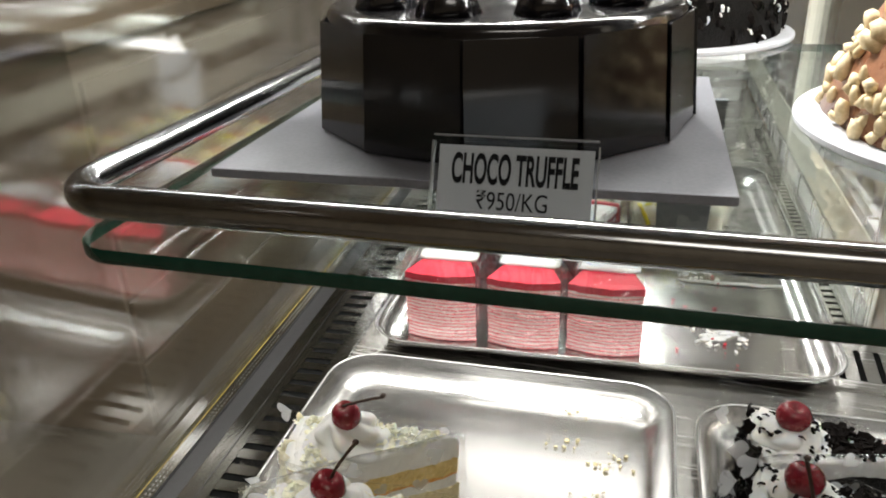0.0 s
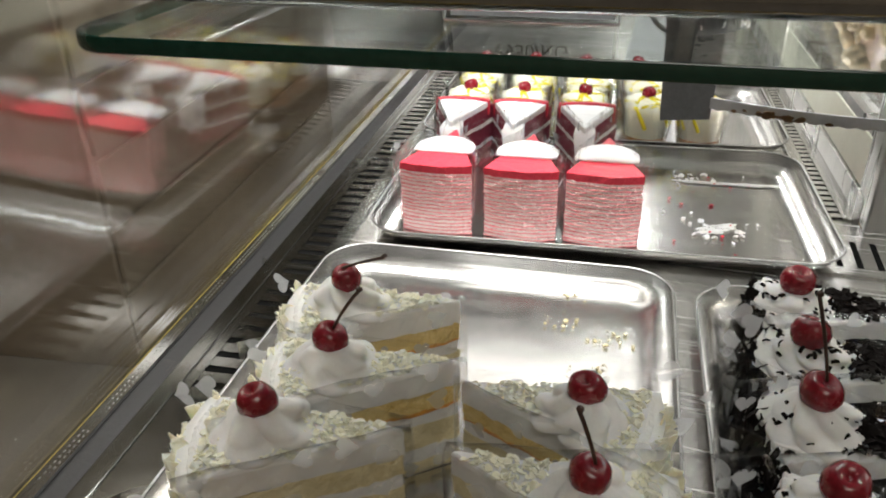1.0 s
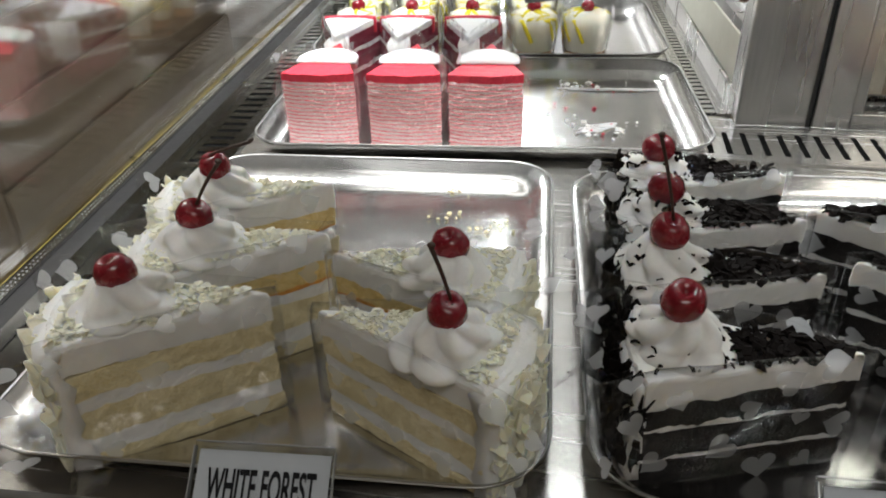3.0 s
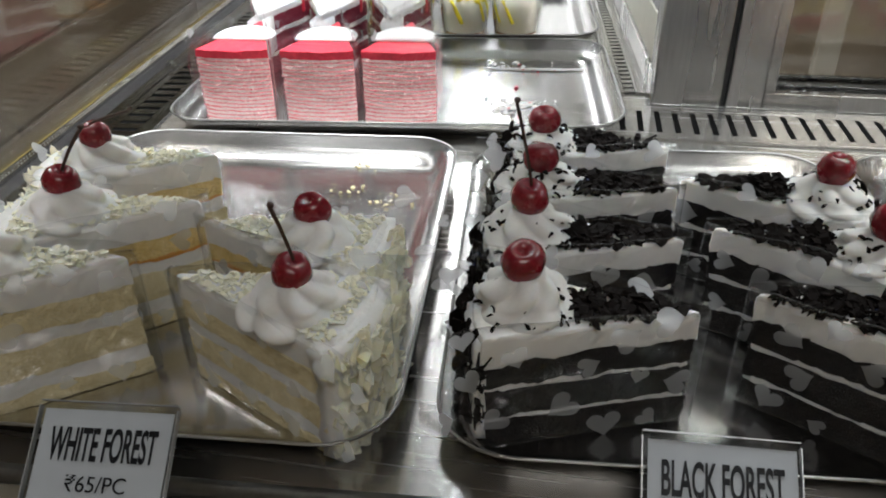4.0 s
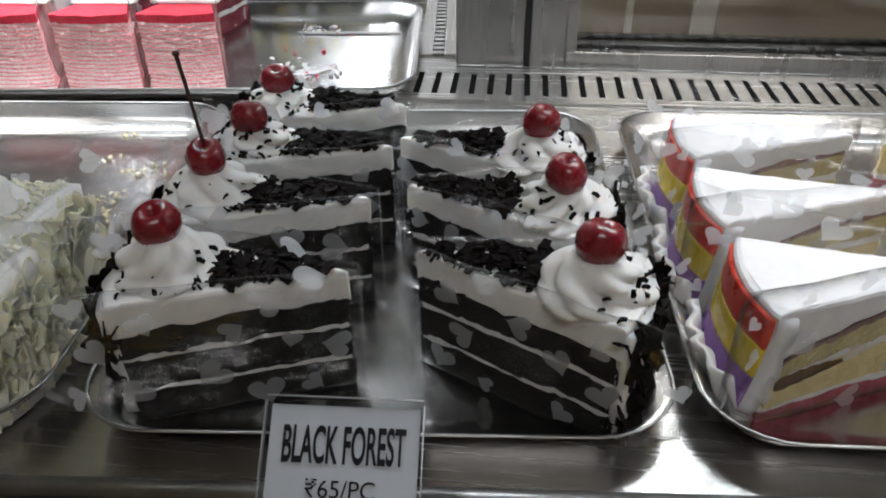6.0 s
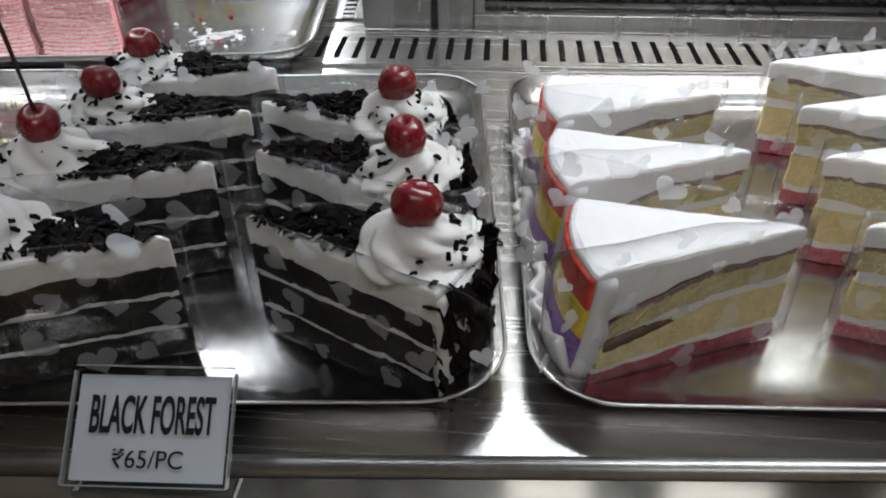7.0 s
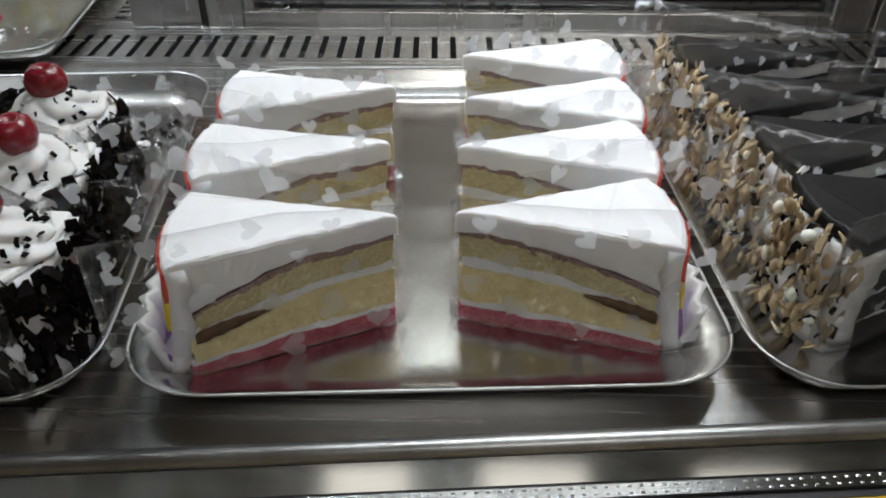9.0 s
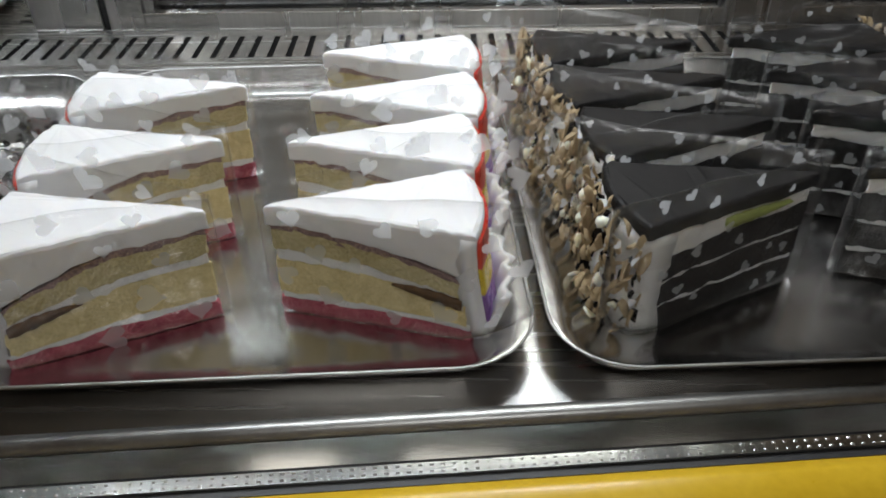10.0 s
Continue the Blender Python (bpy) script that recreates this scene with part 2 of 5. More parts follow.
def part(name, bm, mat, parent=None, label="", smooth=False, m=None):
    me = bpy.data.meshes.new(name)
    bmesh.ops.recalc_face_normals(bm, faces=bm.faces)
    bm.to_mesh(me)
    bm.free()
    me.materials.append(mat)
    if smooth:
        me.polygons.foreach_set("use_smooth", [True] * len(me.polygons))
    ob = new(name, me)
    if parent is not None:
        ob.parent = parent
    if m is not None:
        ob.matrix_basis = m
    if label:
        ob["label"] = label
    return ob


def thing(name, m, label, category, group="", kind=""):
    ob = new(name)
    ob.empty_display_size = 0.02
    ob.matrix_basis = m
    return tagged(ob, label, category, group, kind)


def box(bm, x0, x1, y0, y1, z0, z1, m=None, bevel=0.0):
    vs = [bm.verts.new((x, y, z)) for x in (x0, x1) for y in (y0, y1) for z in (z0, z1)]
    fs = [bm.faces.new([vs[i] for i in q]) for q in ((0, 1, 3, 2), (4, 6, 7, 5), (0, 4, 5, 1), (2, 3, 7, 6), (0, 2, 6, 4), (1, 5, 7, 3))]
    if bevel:
        made = bmesh.ops.bevel(bm, geom=list({e for f in fs for e in f.edges}), offset=bevel, segments=2, affect="EDGES", profile=0.5)
        vs = list({v for f in made["faces"] for v in f.verts} | {v for v in vs if v.is_valid})
    if m is not None:
        bmesh.ops.transform(bm, matrix=m, verts=vs)
    return bm


def rings(bm, loops, cap=True, closed=True):
    """Joins loops of equally many points into a skin."""
    made = [[bm.verts.new(p) for p in loop] for loop in loops]
    n = len(made[0])
    for a, b in zip(made, made[1:]):
        for i in range(n if closed else n - 1):
            j = (i + 1) % n
            bm.faces.new((a[i], a[j], b[j], b[i]))
    if cap:
        bm.faces.new(made[0][::-1])
        bm.faces.new(made[-1])
    return bm


def lathe(bm, profile, n=32, centre=(0, 0, 0), cap=True, shape=None):
    cx, cy, cz = centre
    loops = []
    for r, z in profile:
        loop = []
        for i in range(n):
            a = 2 * math.pi * i / n
            k = shape(a, z) if shape else 1.0
            loop.append((cx + r * k * math.cos(a), cy + r * k * math.sin(a), cz + z))
        loops.append(loop)
    return rings(bm, loops, cap)


def tube(bm, points, radius, n=8, taper=1.0):
    pts = [Vector(p) for p in points]
    loops = []
    for i, p in enumerate(pts):
        d = (pts[min(i + 1, len(pts) - 1)] - pts[max(i - 1, 0)]).normalized()
        side = d.cross(Vector((0, 0, 1)) if abs(d.z) < 0.9 else Vector((0, 1, 0))).normalized()
        up = side.cross(d)
        r = radius * (1 + (taper - 1) * i / (len(pts) - 1))
        loops.append([p + r * (math.cos(2 * math.pi * k / n) * side + math.sin(2 * math.pi * k / n) * up) for k in range(n)])
    return rings(bm, loops)


def rounded(w, d, r, n=7):
    """A rectangle w by d with rounded corners, as a ring of 4 * n points."""
    out = []
    for cx, cy, a0 in ((w / 2 - r, d / 2 - r, 0), (-w / 2 + r, d / 2 - r, 90), (-w / 2 + r, -d / 2 + r, 180), (w / 2 - r, -d / 2 + r, 270)):
        for i in range(n):
            a = radians(a0 + 90 * i / (n - 1))
            out.append((cx + r * math.cos(a), cy + r * math.sin(a)))
    return out


def wobble(p, scale, amp, seed=0.0):
    return amp * noise.noise(Vector((p[0] * scale + seed, p[1] * scale - seed, p[2] * scale + 0.37 * seed)))


def place(x, y, turn=0.0, z=0.0):
    return pose(x, y, z, 0, 0, turn)


DECK_Z = 0.80

# ---- the case: setting ----


def setting(name, label, m=None, category="display case"):
    return thing(name, m or Matrix(), label, category, kind="structure")


FRONT = place(0.435, 0.240, 4.4)          # front lip line, x along the case
LEFT = place(-0.315, 0.45, 5.9)           # left glass line, y along the case
BACK = place(0.20, 0.680, 1.2)            # foot of the rear doors
INNER = place(0.160, 0.690, 5.5)          # foot of the inner doors of the side wing

deck = setting("display_deck", "brushed stainless steel deck of the chilled cake case")
bm = bmesh.new()
corners = [(-0.262, 0.1865), (1.35, 0.3105), (1.35, 0.715), (0.160, 0.690), (0.06, 1.70), (-0.435, 1.70)]
rings(bm, [[(x, y, DECK_Z - 0.02) for x, y in corners], [(x, y, DECK_Z) for x, y in corners]])
part("deck_plate", bm, DECK, deck)

bm = bmesh.new()
sect = [(0.004, -0.02), (0.004, 0.004), (0.001, 0.009), (-0.003, 0.0095), (-0.0052, 0.0080), (-0.0060, 0.0055), (-0.0060, -0.02)]
rings(bm, [[(x, y, DECK_Z + z) for y, z in sect] for x in (-0.72, 1.0)])
part("front_lip", bm, TRAY_EDGE, deck, "rolled steel lip along the front edge", True, FRONT)
bm = bmesh.new()
sect = [(-0.0064, 0.0050), (-0.0168, 0.0020), (-0.0168, -0.03), (-0.0064, -0.03)]
rings(bm, [[(x, y, DECK_Z + z) for y, z in sect] for x in (-0.72, 1.0)])
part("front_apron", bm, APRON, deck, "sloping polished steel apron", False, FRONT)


def bead_strip(parent, m, length, flip=1):
    """Ribbed aluminium strip with two rows of small raised beads, a dark gasket and the yellow cladding beyond it."""
    bm = bmesh.new()
    box(bm, -length / 2, length / 2, -0.0420, -0.0365, DECK_Z - 0.035, DECK_Z - 0.0135)
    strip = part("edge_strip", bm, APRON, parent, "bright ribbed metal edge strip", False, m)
    bm = bmesh.new()
    i = -length / 2
    while i < length / 2:
        for y in (-0.0378, -0.0407):
            vs = [bm.verts.new((i + dx, y + dy, DECK_Z - 0.0137 + dz)) for dx, dy, dz in ((-.0011, -.0006, 0), (.0011, -.0006, 0), (.0011, .0006, 0), (-.0011, .0006, 0), (0, 0, .0007))]
            for a in range(4):
                bm.faces.new((vs[a], vs[(a + 1) % 4], vs[4]))
        i += 0.0042
    beads = part("bead_rows", bm, FRAME, parent, "rows of tiny raised beads", False, m)
    tagged(beads, kind="stuff")
    bm = bmesh.new()
    box(bm, -length / 2, length / 2, -0.0365, -0.0352, DECK_Z - 0.03, DECK_Z - 0.0145)
    box(bm, -length / 2, length / 2, -0.0454, -0.0422, DECK_Z - 0.04, DECK_Z - 0.0150)
    part("gasket", bm, RUBBER, parent, "dark rubber gasket", False, m)
    bm = bmesh.new()
    sect = [(-0.0458, -0.40), (-0.0458, -0.0150), (-0.051, -0.0142), (-0.060, -0.0165), (-0.068, -0.022), (-0.074, -0.032), (-0.078, -0.06), (-0.080, -0.40)]
    rings(bm, [[(x, y, DECK_Z + z) for y, z in sect] for x in (-length / 2, length / 2)])
    part("yellow_cladding", bm, YELLOW, parent, "glossy yellow outer cladding", True, m)


bead_strip(deck, FRONT @ place(0.14, 0.0183, 0, 0.0157), 1.72)


def vent(name, label, m, count, pitch, length, bar, steel=DECK):
    v = setting(name, label, m, "vent grille")
    # Black sheet on the deck; its colour is the shade inside the slots.
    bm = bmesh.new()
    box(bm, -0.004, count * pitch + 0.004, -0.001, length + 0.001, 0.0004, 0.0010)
    part("duct", bm, SLOT_SHADE, v, "black sheet that gives the slots their shade")
    bm = bmesh.new()
    for y0, y1 in ((-0.012, 0.0), (length, length + 0.012)):
        box(bm, -0.006, count * pitch + 0.006, y0, y1, 0, 0.0022)
    part("rim", bm, steel, v)
    me = None
    for i in range(count + 1):
        if me is None:
            b = bmesh.new()
            box(b, -bar / 2, bar / 2, 0.0004, length - 0.0004, 0.0003, 0.0021)
            ob = part("slat", b, steel, v)
            me = ob.data
        else:
            ob = new("slat", me)
            ob.parent = v
        ob.matrix_basis = place(i * pitch, 0)


vent("vent_back", "slotted steel air vent along the rear doors", place(0.098, 0.6110, 1.2, DECK_Z), 78, 0.0147, 0.046, 0.0099)
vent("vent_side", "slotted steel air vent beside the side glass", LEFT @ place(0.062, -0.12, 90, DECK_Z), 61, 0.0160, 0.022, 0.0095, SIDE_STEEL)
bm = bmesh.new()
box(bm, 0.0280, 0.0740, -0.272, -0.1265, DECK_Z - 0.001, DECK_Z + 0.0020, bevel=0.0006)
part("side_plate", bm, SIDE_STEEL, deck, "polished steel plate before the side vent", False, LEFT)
vent("vent_wing", "slotted steel air vent along the inner doors", INNER @ place(-0.012, 0.02, 90, DECK_Z), 50, 0.0120, 0.010, 0.0075)

# side edge of the case: steel ledge, gasket, beaded strip, then the side glass
edge = setting("side_edge", "steel ledge with gasket and beaded strip under the side glass")
E_ = LEFT @ place(0, 0.5, -90)
bm = bmesh.new()
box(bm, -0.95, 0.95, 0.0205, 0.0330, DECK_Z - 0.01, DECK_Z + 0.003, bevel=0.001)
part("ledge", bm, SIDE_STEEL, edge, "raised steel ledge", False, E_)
bm = bmesh.new()
box(bm, -0.95, 0.95, 0.0060, 0.0203, DECK_Z - 0.01, DECK_Z + 0.0018)
part("gasket", bm, RUBBER, edge, "black rubber gasket", False, E_)
bm = bmesh.new()
box(bm, -0.95, 0.95, -0.0030, 0.0058, DECK_Z - 0.01, DECK_Z + 0.0045)
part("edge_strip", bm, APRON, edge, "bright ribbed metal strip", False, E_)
bm = bmesh.new()
i = -0.95
while i < 0.95:
    for y in (0.0004, 0.0034):
        vs = [bm.verts.new((i + dx, y + dy, DECK_Z + 0.0045 + dz)) for dx, dy, dz in ((-.001, -.0006, 0), (.001, -.0006, 0), (.001, .0006, 0), (-.001, .0006, 0), (0, 0, .0007))]
        for a in range(4):
            bm.faces.new((vs[a], vs[(a + 1) % 4], vs[4]))
    i += 0.0042
tagged(part("bead_rows", bm, FRAME, edge, "rows of tiny raised beads", False, E_), kind="stuff")
bm = bmesh.new()
box(bm, -0.95, 0.95, -0.0040, -0.0032, DECK_Z - 0.01, DECK_Z + 0.0047)
part("yellow_bead", bm, DULL_YELLOW, edge, "thin yellow edge line", False, E_)
bm = bmesh.new()
box(bm, -0.95, 0.95, -0.022, -0.0125, DECK_Z - 0.40, DECK_Z - 0.012)
part("cladding", bm, RUBBER, edge, "dark outer cladding", False, E_)

glass = setting("side_glass", "clear side glass of the cake case with reflections", category="glass")
bm = bmesh.new()
box(bm, -0.80, 0.95, -0.0122, -0.0056, DECK_Z - 0.005, 1.36)
g = part("pane", bm, SIDE_PANE, glass, "", False, E_ @ Matrix.Translation((0, -0.0056, DECK_Z)) @ pose(0, 0, 0, -3.4) @ Matrix.Translation((0, 0.0056, -DECK_Z)))
g.visible_shadow = False

# rear doors: corner post, door stile, bottom rail, sill and glass
doors = setting("rear_doors", "brushed steel sliding doors with glass behind the deck", category="door")
bm = bmesh.new()
box(bm, -0.040, 0.018, 0.0, 0.05, DECK_Z, 1.36, bevel=0.002)
part("corner_post", bm, FRAME, doors, "", False, BACK)
bm = bmesh.new()
box(bm, 0.018, 0.0225, 0.006, 0.03, DECK_Z, 1.36)
part("seal", bm, RUBBER, doors, "black rubber door seal", False, BACK)
for n_, x0 in enumerate((0.0, 0.56)):
    door = thing("sliding_door", BACK @ place(x0, 0.0015), "steel framed sliding door", "door")
    door.parent = doors
    for key in ("label", "category"):
        del door[key]
    bm = bmesh.new()
    box(bm, 0.0228, 0.053, 0, 0.028, DECK_Z, 1.36, bevel=0.0015)
    part("stile", bm, FRAME, door)
    bm = bmesh.new()
    box(bm, 0.545, 0.578, 0, 0.028, DECK_Z, 1.36, bevel=0.0015)
    part("stile", bm, FRAME, door)
    bm = bmesh.new()
    box(bm, 0.0531, 0.5449, 0, 0.010, DECK_Z, DECK_Z + 0.0145, bevel=0.001)
    part("bottom_rail", bm, FRAME, door)
    bm = bmesh.new()
    box(bm, 0.0531, 0.5449, 0.0101, 0.028, DECK_Z, DECK_Z + 0.0125)
    box(bm, 0.062, 0.5449, 0.0165, 0.019, DECK_Z + 0.0124, DECK_Z + 0.020)
    box(bm, 0.062, 0.5449, 0.0235, 0.026, DECK_Z + 0.0124, DECK_Z + 0.024)
    part("track", bm, CHROME, door, "ribbed aluminium track")
    bm = bmesh.new()
    box(bm, 0.0535, 0.062, 0.004, 0.026, DECK_Z + 0.0146, 1.36)
    part("inner_trim", bm, FRAME, door)
    bm = bmesh.new()
    box(bm, 0.0621, 0.5449, 0.0195, 0.023, DECK_Z + 0.0126, 1.36)
    g = part("pane", bm, PANE, door)
    g.visible_shadow = False
    for x in (0.088, 0.28, 0.47):
        bm = bmesh.new()
        lathe(bm, [(0.0030, 0), (0.0030, 0.0010), (0.0018, 0.0020)], 12, (x, 0.0135, DECK_Z + 0.0126))
        part("screw", bm, CHROME, door, "", True)

# inner doors of the side wing, ivory frame with glass
wing = setting("wing_doors", "ivory framed glass doors of the side wing", category="door")
bm = bmesh.new()
box(bm, 0.0, 0.03, 0.012, 1.0, DECK_Z, DECK_Z + 0.022, bevel=0.001)
part("kick_plate", bm, FRAME, wing, "brushed steel kick plate", False, INNER)
bm = bmesh.new()
box(bm, 0.003, 0.028, 0.014, 1.0, DECK_Z + 0.0224, DECK_Z + 0.066, bevel=0.001)
part("bottom_rail", bm, IVORY, wing, "", False, INNER)
bm = bmesh.new()
box(bm, 0.0045, 0.026, 0.03, 1.0, DECK_Z + 0.0664, DECK_Z + 0.076)
part("glazing_bar", bm, FRAME, wing, "", False, INNER)
for y in (0.0145, 0.47, 0.93):
    bm = bmesh.new()
    box(bm, 0.004, 0.027, y, y + 0.016, DECK_Z + 0.0764, 1.36, bevel=0.001)
    part("stile", bm, IVORY, wing, "", False, INNER)
bm = bmesh.new()
box(bm, 0.012, 0.016, 0.031, 0.929, DECK_Z + 0.0764, 1.36)
g = part("pane", bm, PANE, wing, "", False, INNER)
g.visible_shadow = False

lid = setting("case_lid", "steel lid of the cake case with lamp housings below", category="lid")
bm = bmesh.new()
box(bm, -0.46, 1.40, 0.30, 0.705, 1.362, 1.40)
box(bm, -0.46, 0.20, 0.7052, 1.75, 1.362, 1.40)
part("lid_panel", bm, FRAME, lid)
bm = bmesh.new()
box(bm, -0.42, 1.36, 0.525, 0.555, 1.332, 1.3615)
# This second box houses the added side fill.
box(bm, -0.115, -0.085, 0.62, 1.46, 1.332, 1.3615)
part("lamp_housing", bm, IVORY, lid)
bm = bmesh.new()
box(bm, -0.46, 1.40, 0.225, 0.2998, 1.366, 1.40)
part("front_beam", bm, FRAME, lid, "steel beam along the front of the lid")
for x, w in ((0.325, 0.085), (0.49, 0.11), (0.72, 0.11)):
    bm = bmesh.new()
    box(bm, x, x + w, 0.245, 0.298, 1.362, 1.3658, bevel=0.001)
    part("lamp_diffuser", bm, LAMP, lid, "warm white lamp panel")
end = setting("case_end", "steel end wall of the side wing", category="wall")
bm = bmesh.new()
box(bm, -0.47, 0.12, 1.66, 1.69, DECK_Z, 1.36)
part("end_panel", bm, FRAME, end)
end2 = setting("case_end_far", "steel end wall of the case", category="wall")
bm = bmesh.new()
box(bm, 1.30, 1.33, 0.30, 0.70, DECK_Z, 1.36)
part("end_panel", bm, FRAME, end2)
base = setting("case_base", "steel body of the cake case below the deck")
bm = bmesh.new()
rings(bm, [[(x * 0.98, y * 0.97 + 0.03, z) for x, y in corners] for z in (0.0, DECK_Z - 0.03)])
part("base_body", bm, FRAME, base)

# ---- the shop round the case ----
for name, lab, span, mat in (
    ("floor", "beige floor tiles of the shop", (-3.2, 3.2, -2.6, 3.6, -0.1, 0.0), FLOOR),
    ("ceiling", "plain painted ceiling", (-3.2, 3.2, -2.6, 3.6, 3.0, 3.1), BEIGE),
    ("wall_north", "brown painted wall behind the case", (-3.2, 3.2, 3.6, 3.7, 0, 3.0), PLASTER),
    ("wall_south", "beige painted wall", (-3.2, 3.2, -2.7, -2.6, 0, 3.0), BEIGE),
    ("wall_west", "brown painted wall", (-3.3, -3.2, -2.6, 3.6, 0, 3.0), PLASTER),
    ("wall_east", "brown painted wall", (3.2, 3.3, -2.6, 3.6, 0, 3.0), PLASTER),
):
    bm = bmesh.new()
    box(bm, *span)
    tagged(part(name, bm, mat), lab, name.split("_")[0], kind="structure")

# back counter with ivory uprights seen through the rear doors
counter = thing("back_counter", place(0.9, 1.95), "brown wooden back counter behind the glass doors", "counter")
bm = bmesh.new()
box(bm, -1.2, 1.2, 0.0, 0.5, 0.0, 1.05, bevel=0.004)
part("body", bm, PLASTER, counter)
for x, w in ((0.535, 0.042), (0.405, 0.012), (1.05, 0.042)):
    up = thing("upright", place(x, 1.60), "ivory painted upright behind the glass doors", "post", "uprights behind the doors")
    bm = bmesh.new()
    box(bm, 0, w, 0, 0.03, 0.0, 1.6, bevel=0.002)
    part("shaft", bm, BEIGE, up)

# ---- trays ----


def steel_tray(w, d, m, label):
    t = thing("steel_tray", m, label, "tray", "cake trays")
    bm = bmesh.new()
    for group_ in (((0.034, 0.0016, 0.010), (0.026, 0.0020, 0.014), (0.0170, 0.0040, 0.020), (0.0030, 0.0182, 0.033), (0.0024, 0.0172, 0.033), (0.0160, 0.0022, 0.020),
                    (0.026, 0.0004, 0.014), (0.034, 0.0002, 0.010)),
                   ((0.0031, 0.0183, 0.033), (0.0025, 0.0187, 0.034), (0.0018, 0.0187, 0.0345), (0.0014, 0.0183, 0.035), (0.0018, 0.0178, 0.0345), (0.0024, 0.0174, 0.033), (0.0031, 0.0183, 0.033))):
        loops = []
        for inset, z, r in group_:
            loops.append([(x, y, z + wobble((x, y, 0), 14, 0.0006)) for x, y in rounded(w - 2 * inset, d - 2 * inset, r, 8)])
        rim = len(group_) == 7
        rings(bm, loops, cap=not rim)
        part("rolled_rim" if rim else "pan", bm, TRAY_EDGE if rim else TRAY, t, "", True)
        bm = bmesh.new()
    bm.free()
    return t


TRAYS = {
    "white": (0.262, 0.320, place(-0.1030, 0.371, 4.7, DECK_Z)),
    "black": (0.244, 0.308, place(0.1600, 0.388, 5.2, DECK_Z)),
    "rainbow": (0.250, 0.312, place(0.4150, 0.4080, 3.2, DECK_Z)),
    "dark": (0.250, 0.312, place(0.6680, 0.4175, 2.5, DECK_Z)),
    "red": (0.380, 0.235, place(-0.0610, 0.676, 6.3, DECK_Z)),
    "cups": (0.390, 0.250, place(-0.093, 0.925, 6.5, DECK_Z)),
}
for key, words in (("white", "polished steel tray holding white forest slices"), ("black", "polished steel tray holding black forest slices"),
                   ("rainbow", "polished steel tray holding white iced slices"), ("dark", "polished steel tray holding dark chocolate slices"),
                   ("red", "half-empty steel tray with red velvet slices and crumbs"), ("cups", "polished steel tray holding dessert cups")):
    steel_tray(*TRAYS[key], words)

# ---- cake slices ----


def wedge_ring(length, width, bulge=0.006, inset=0.0, n=34):
    """Outline of a slice: tip at the origin, axis along +x, outer end curved."""
    a = math.atan2(width / 2, length)
    k = inset / math.sin(a)
    pts = []
    L, W = length - inset, (length - inset - k) * math.tan(a)
    for i in range(n):
        f = i / n
        pts.append((k + f * (L - k), -f * W))
    for i in range(n):
        f = i / n
        y = -W + 2 * W * f
        pts.append((L + bulge * (1 - (y / W) ** 2), y))
    for i in range(n):
        f = 1 - i / n
        pts.append((k + f * (L - k), f * W))
    tip = 0.0022
    return [(max(x, k + tip), y) for x, y in pts]


def uneven(x, y, z):
    return wobble((x, y, z), 70, 0.0019, 3.1) + wobble((x, y, z), 260, 0.0015, 1.7) + wobble((x, y, z), 520, 0.0010, 4.1)


def layer(name, parent, mat, length, width, z0, z1, rough=0.0005, inset=0.0, seed=0.0, bend=0.0, label="", smooth=False, soft=0.0, crown=None, sag=0.0, wavy=1.0):
    """One layer of a slice, with an uneven cut and wavy upper and lower faces."""
    bm = bmesh.new()
    outline = wedge_ring(length, width, inset=inset)
    steps = 4 if z1 - z0 > 0.006 else 2
    loops = []
    for s in range(steps + 1):
        f = s / steps
        loop = []
        for x, y in outline:
            drop = (x / length) ** 2.4
            zb = z0 + (wavy * uneven(x, y, z0) if z0 > 0.001 else 0) - bend * (x / length) ** 2 * (1 if z0 > 0.001 else 0) - sag * z0 * drop
            zt = z1 + wavy * uneven(x, y, z1) * (0.4 if soft else 1) - (bend if crown is None else crown) * (x / length) ** 2
            if crown is None:
                zt -= sag * z1 * drop
            z = zb + (zt - zb) * f
            puff = wobble((x, y, z), 420, rough, seed) + wobble((x, y, z), 110, rough, seed + 5)
            loop.append((x + puff, y + puff * (1 if y > 0 else -1), z))
        loops.append(loop)
    if soft:
        cx, cy = length * 0.62, 0.0
        top = loops[-1]
        loops[-1] = [(x, y, z - soft * 0.8) for x, y, z in top]
        for pull, dz in ((0.35, 0.25), (1.0, 0.0)):
            ring = []
            for x, y, z in top:
                d = math.hypot(x - cx, y - cy) or 1.0
                ring.append((x + (cx - x) / d * soft * pull, y + (cy - y) / d * soft * pull, z - soft * dz))
            loops.append(ring)
    rings(bm, loops)
    return part(name, bm, mat, parent, label, smooth)


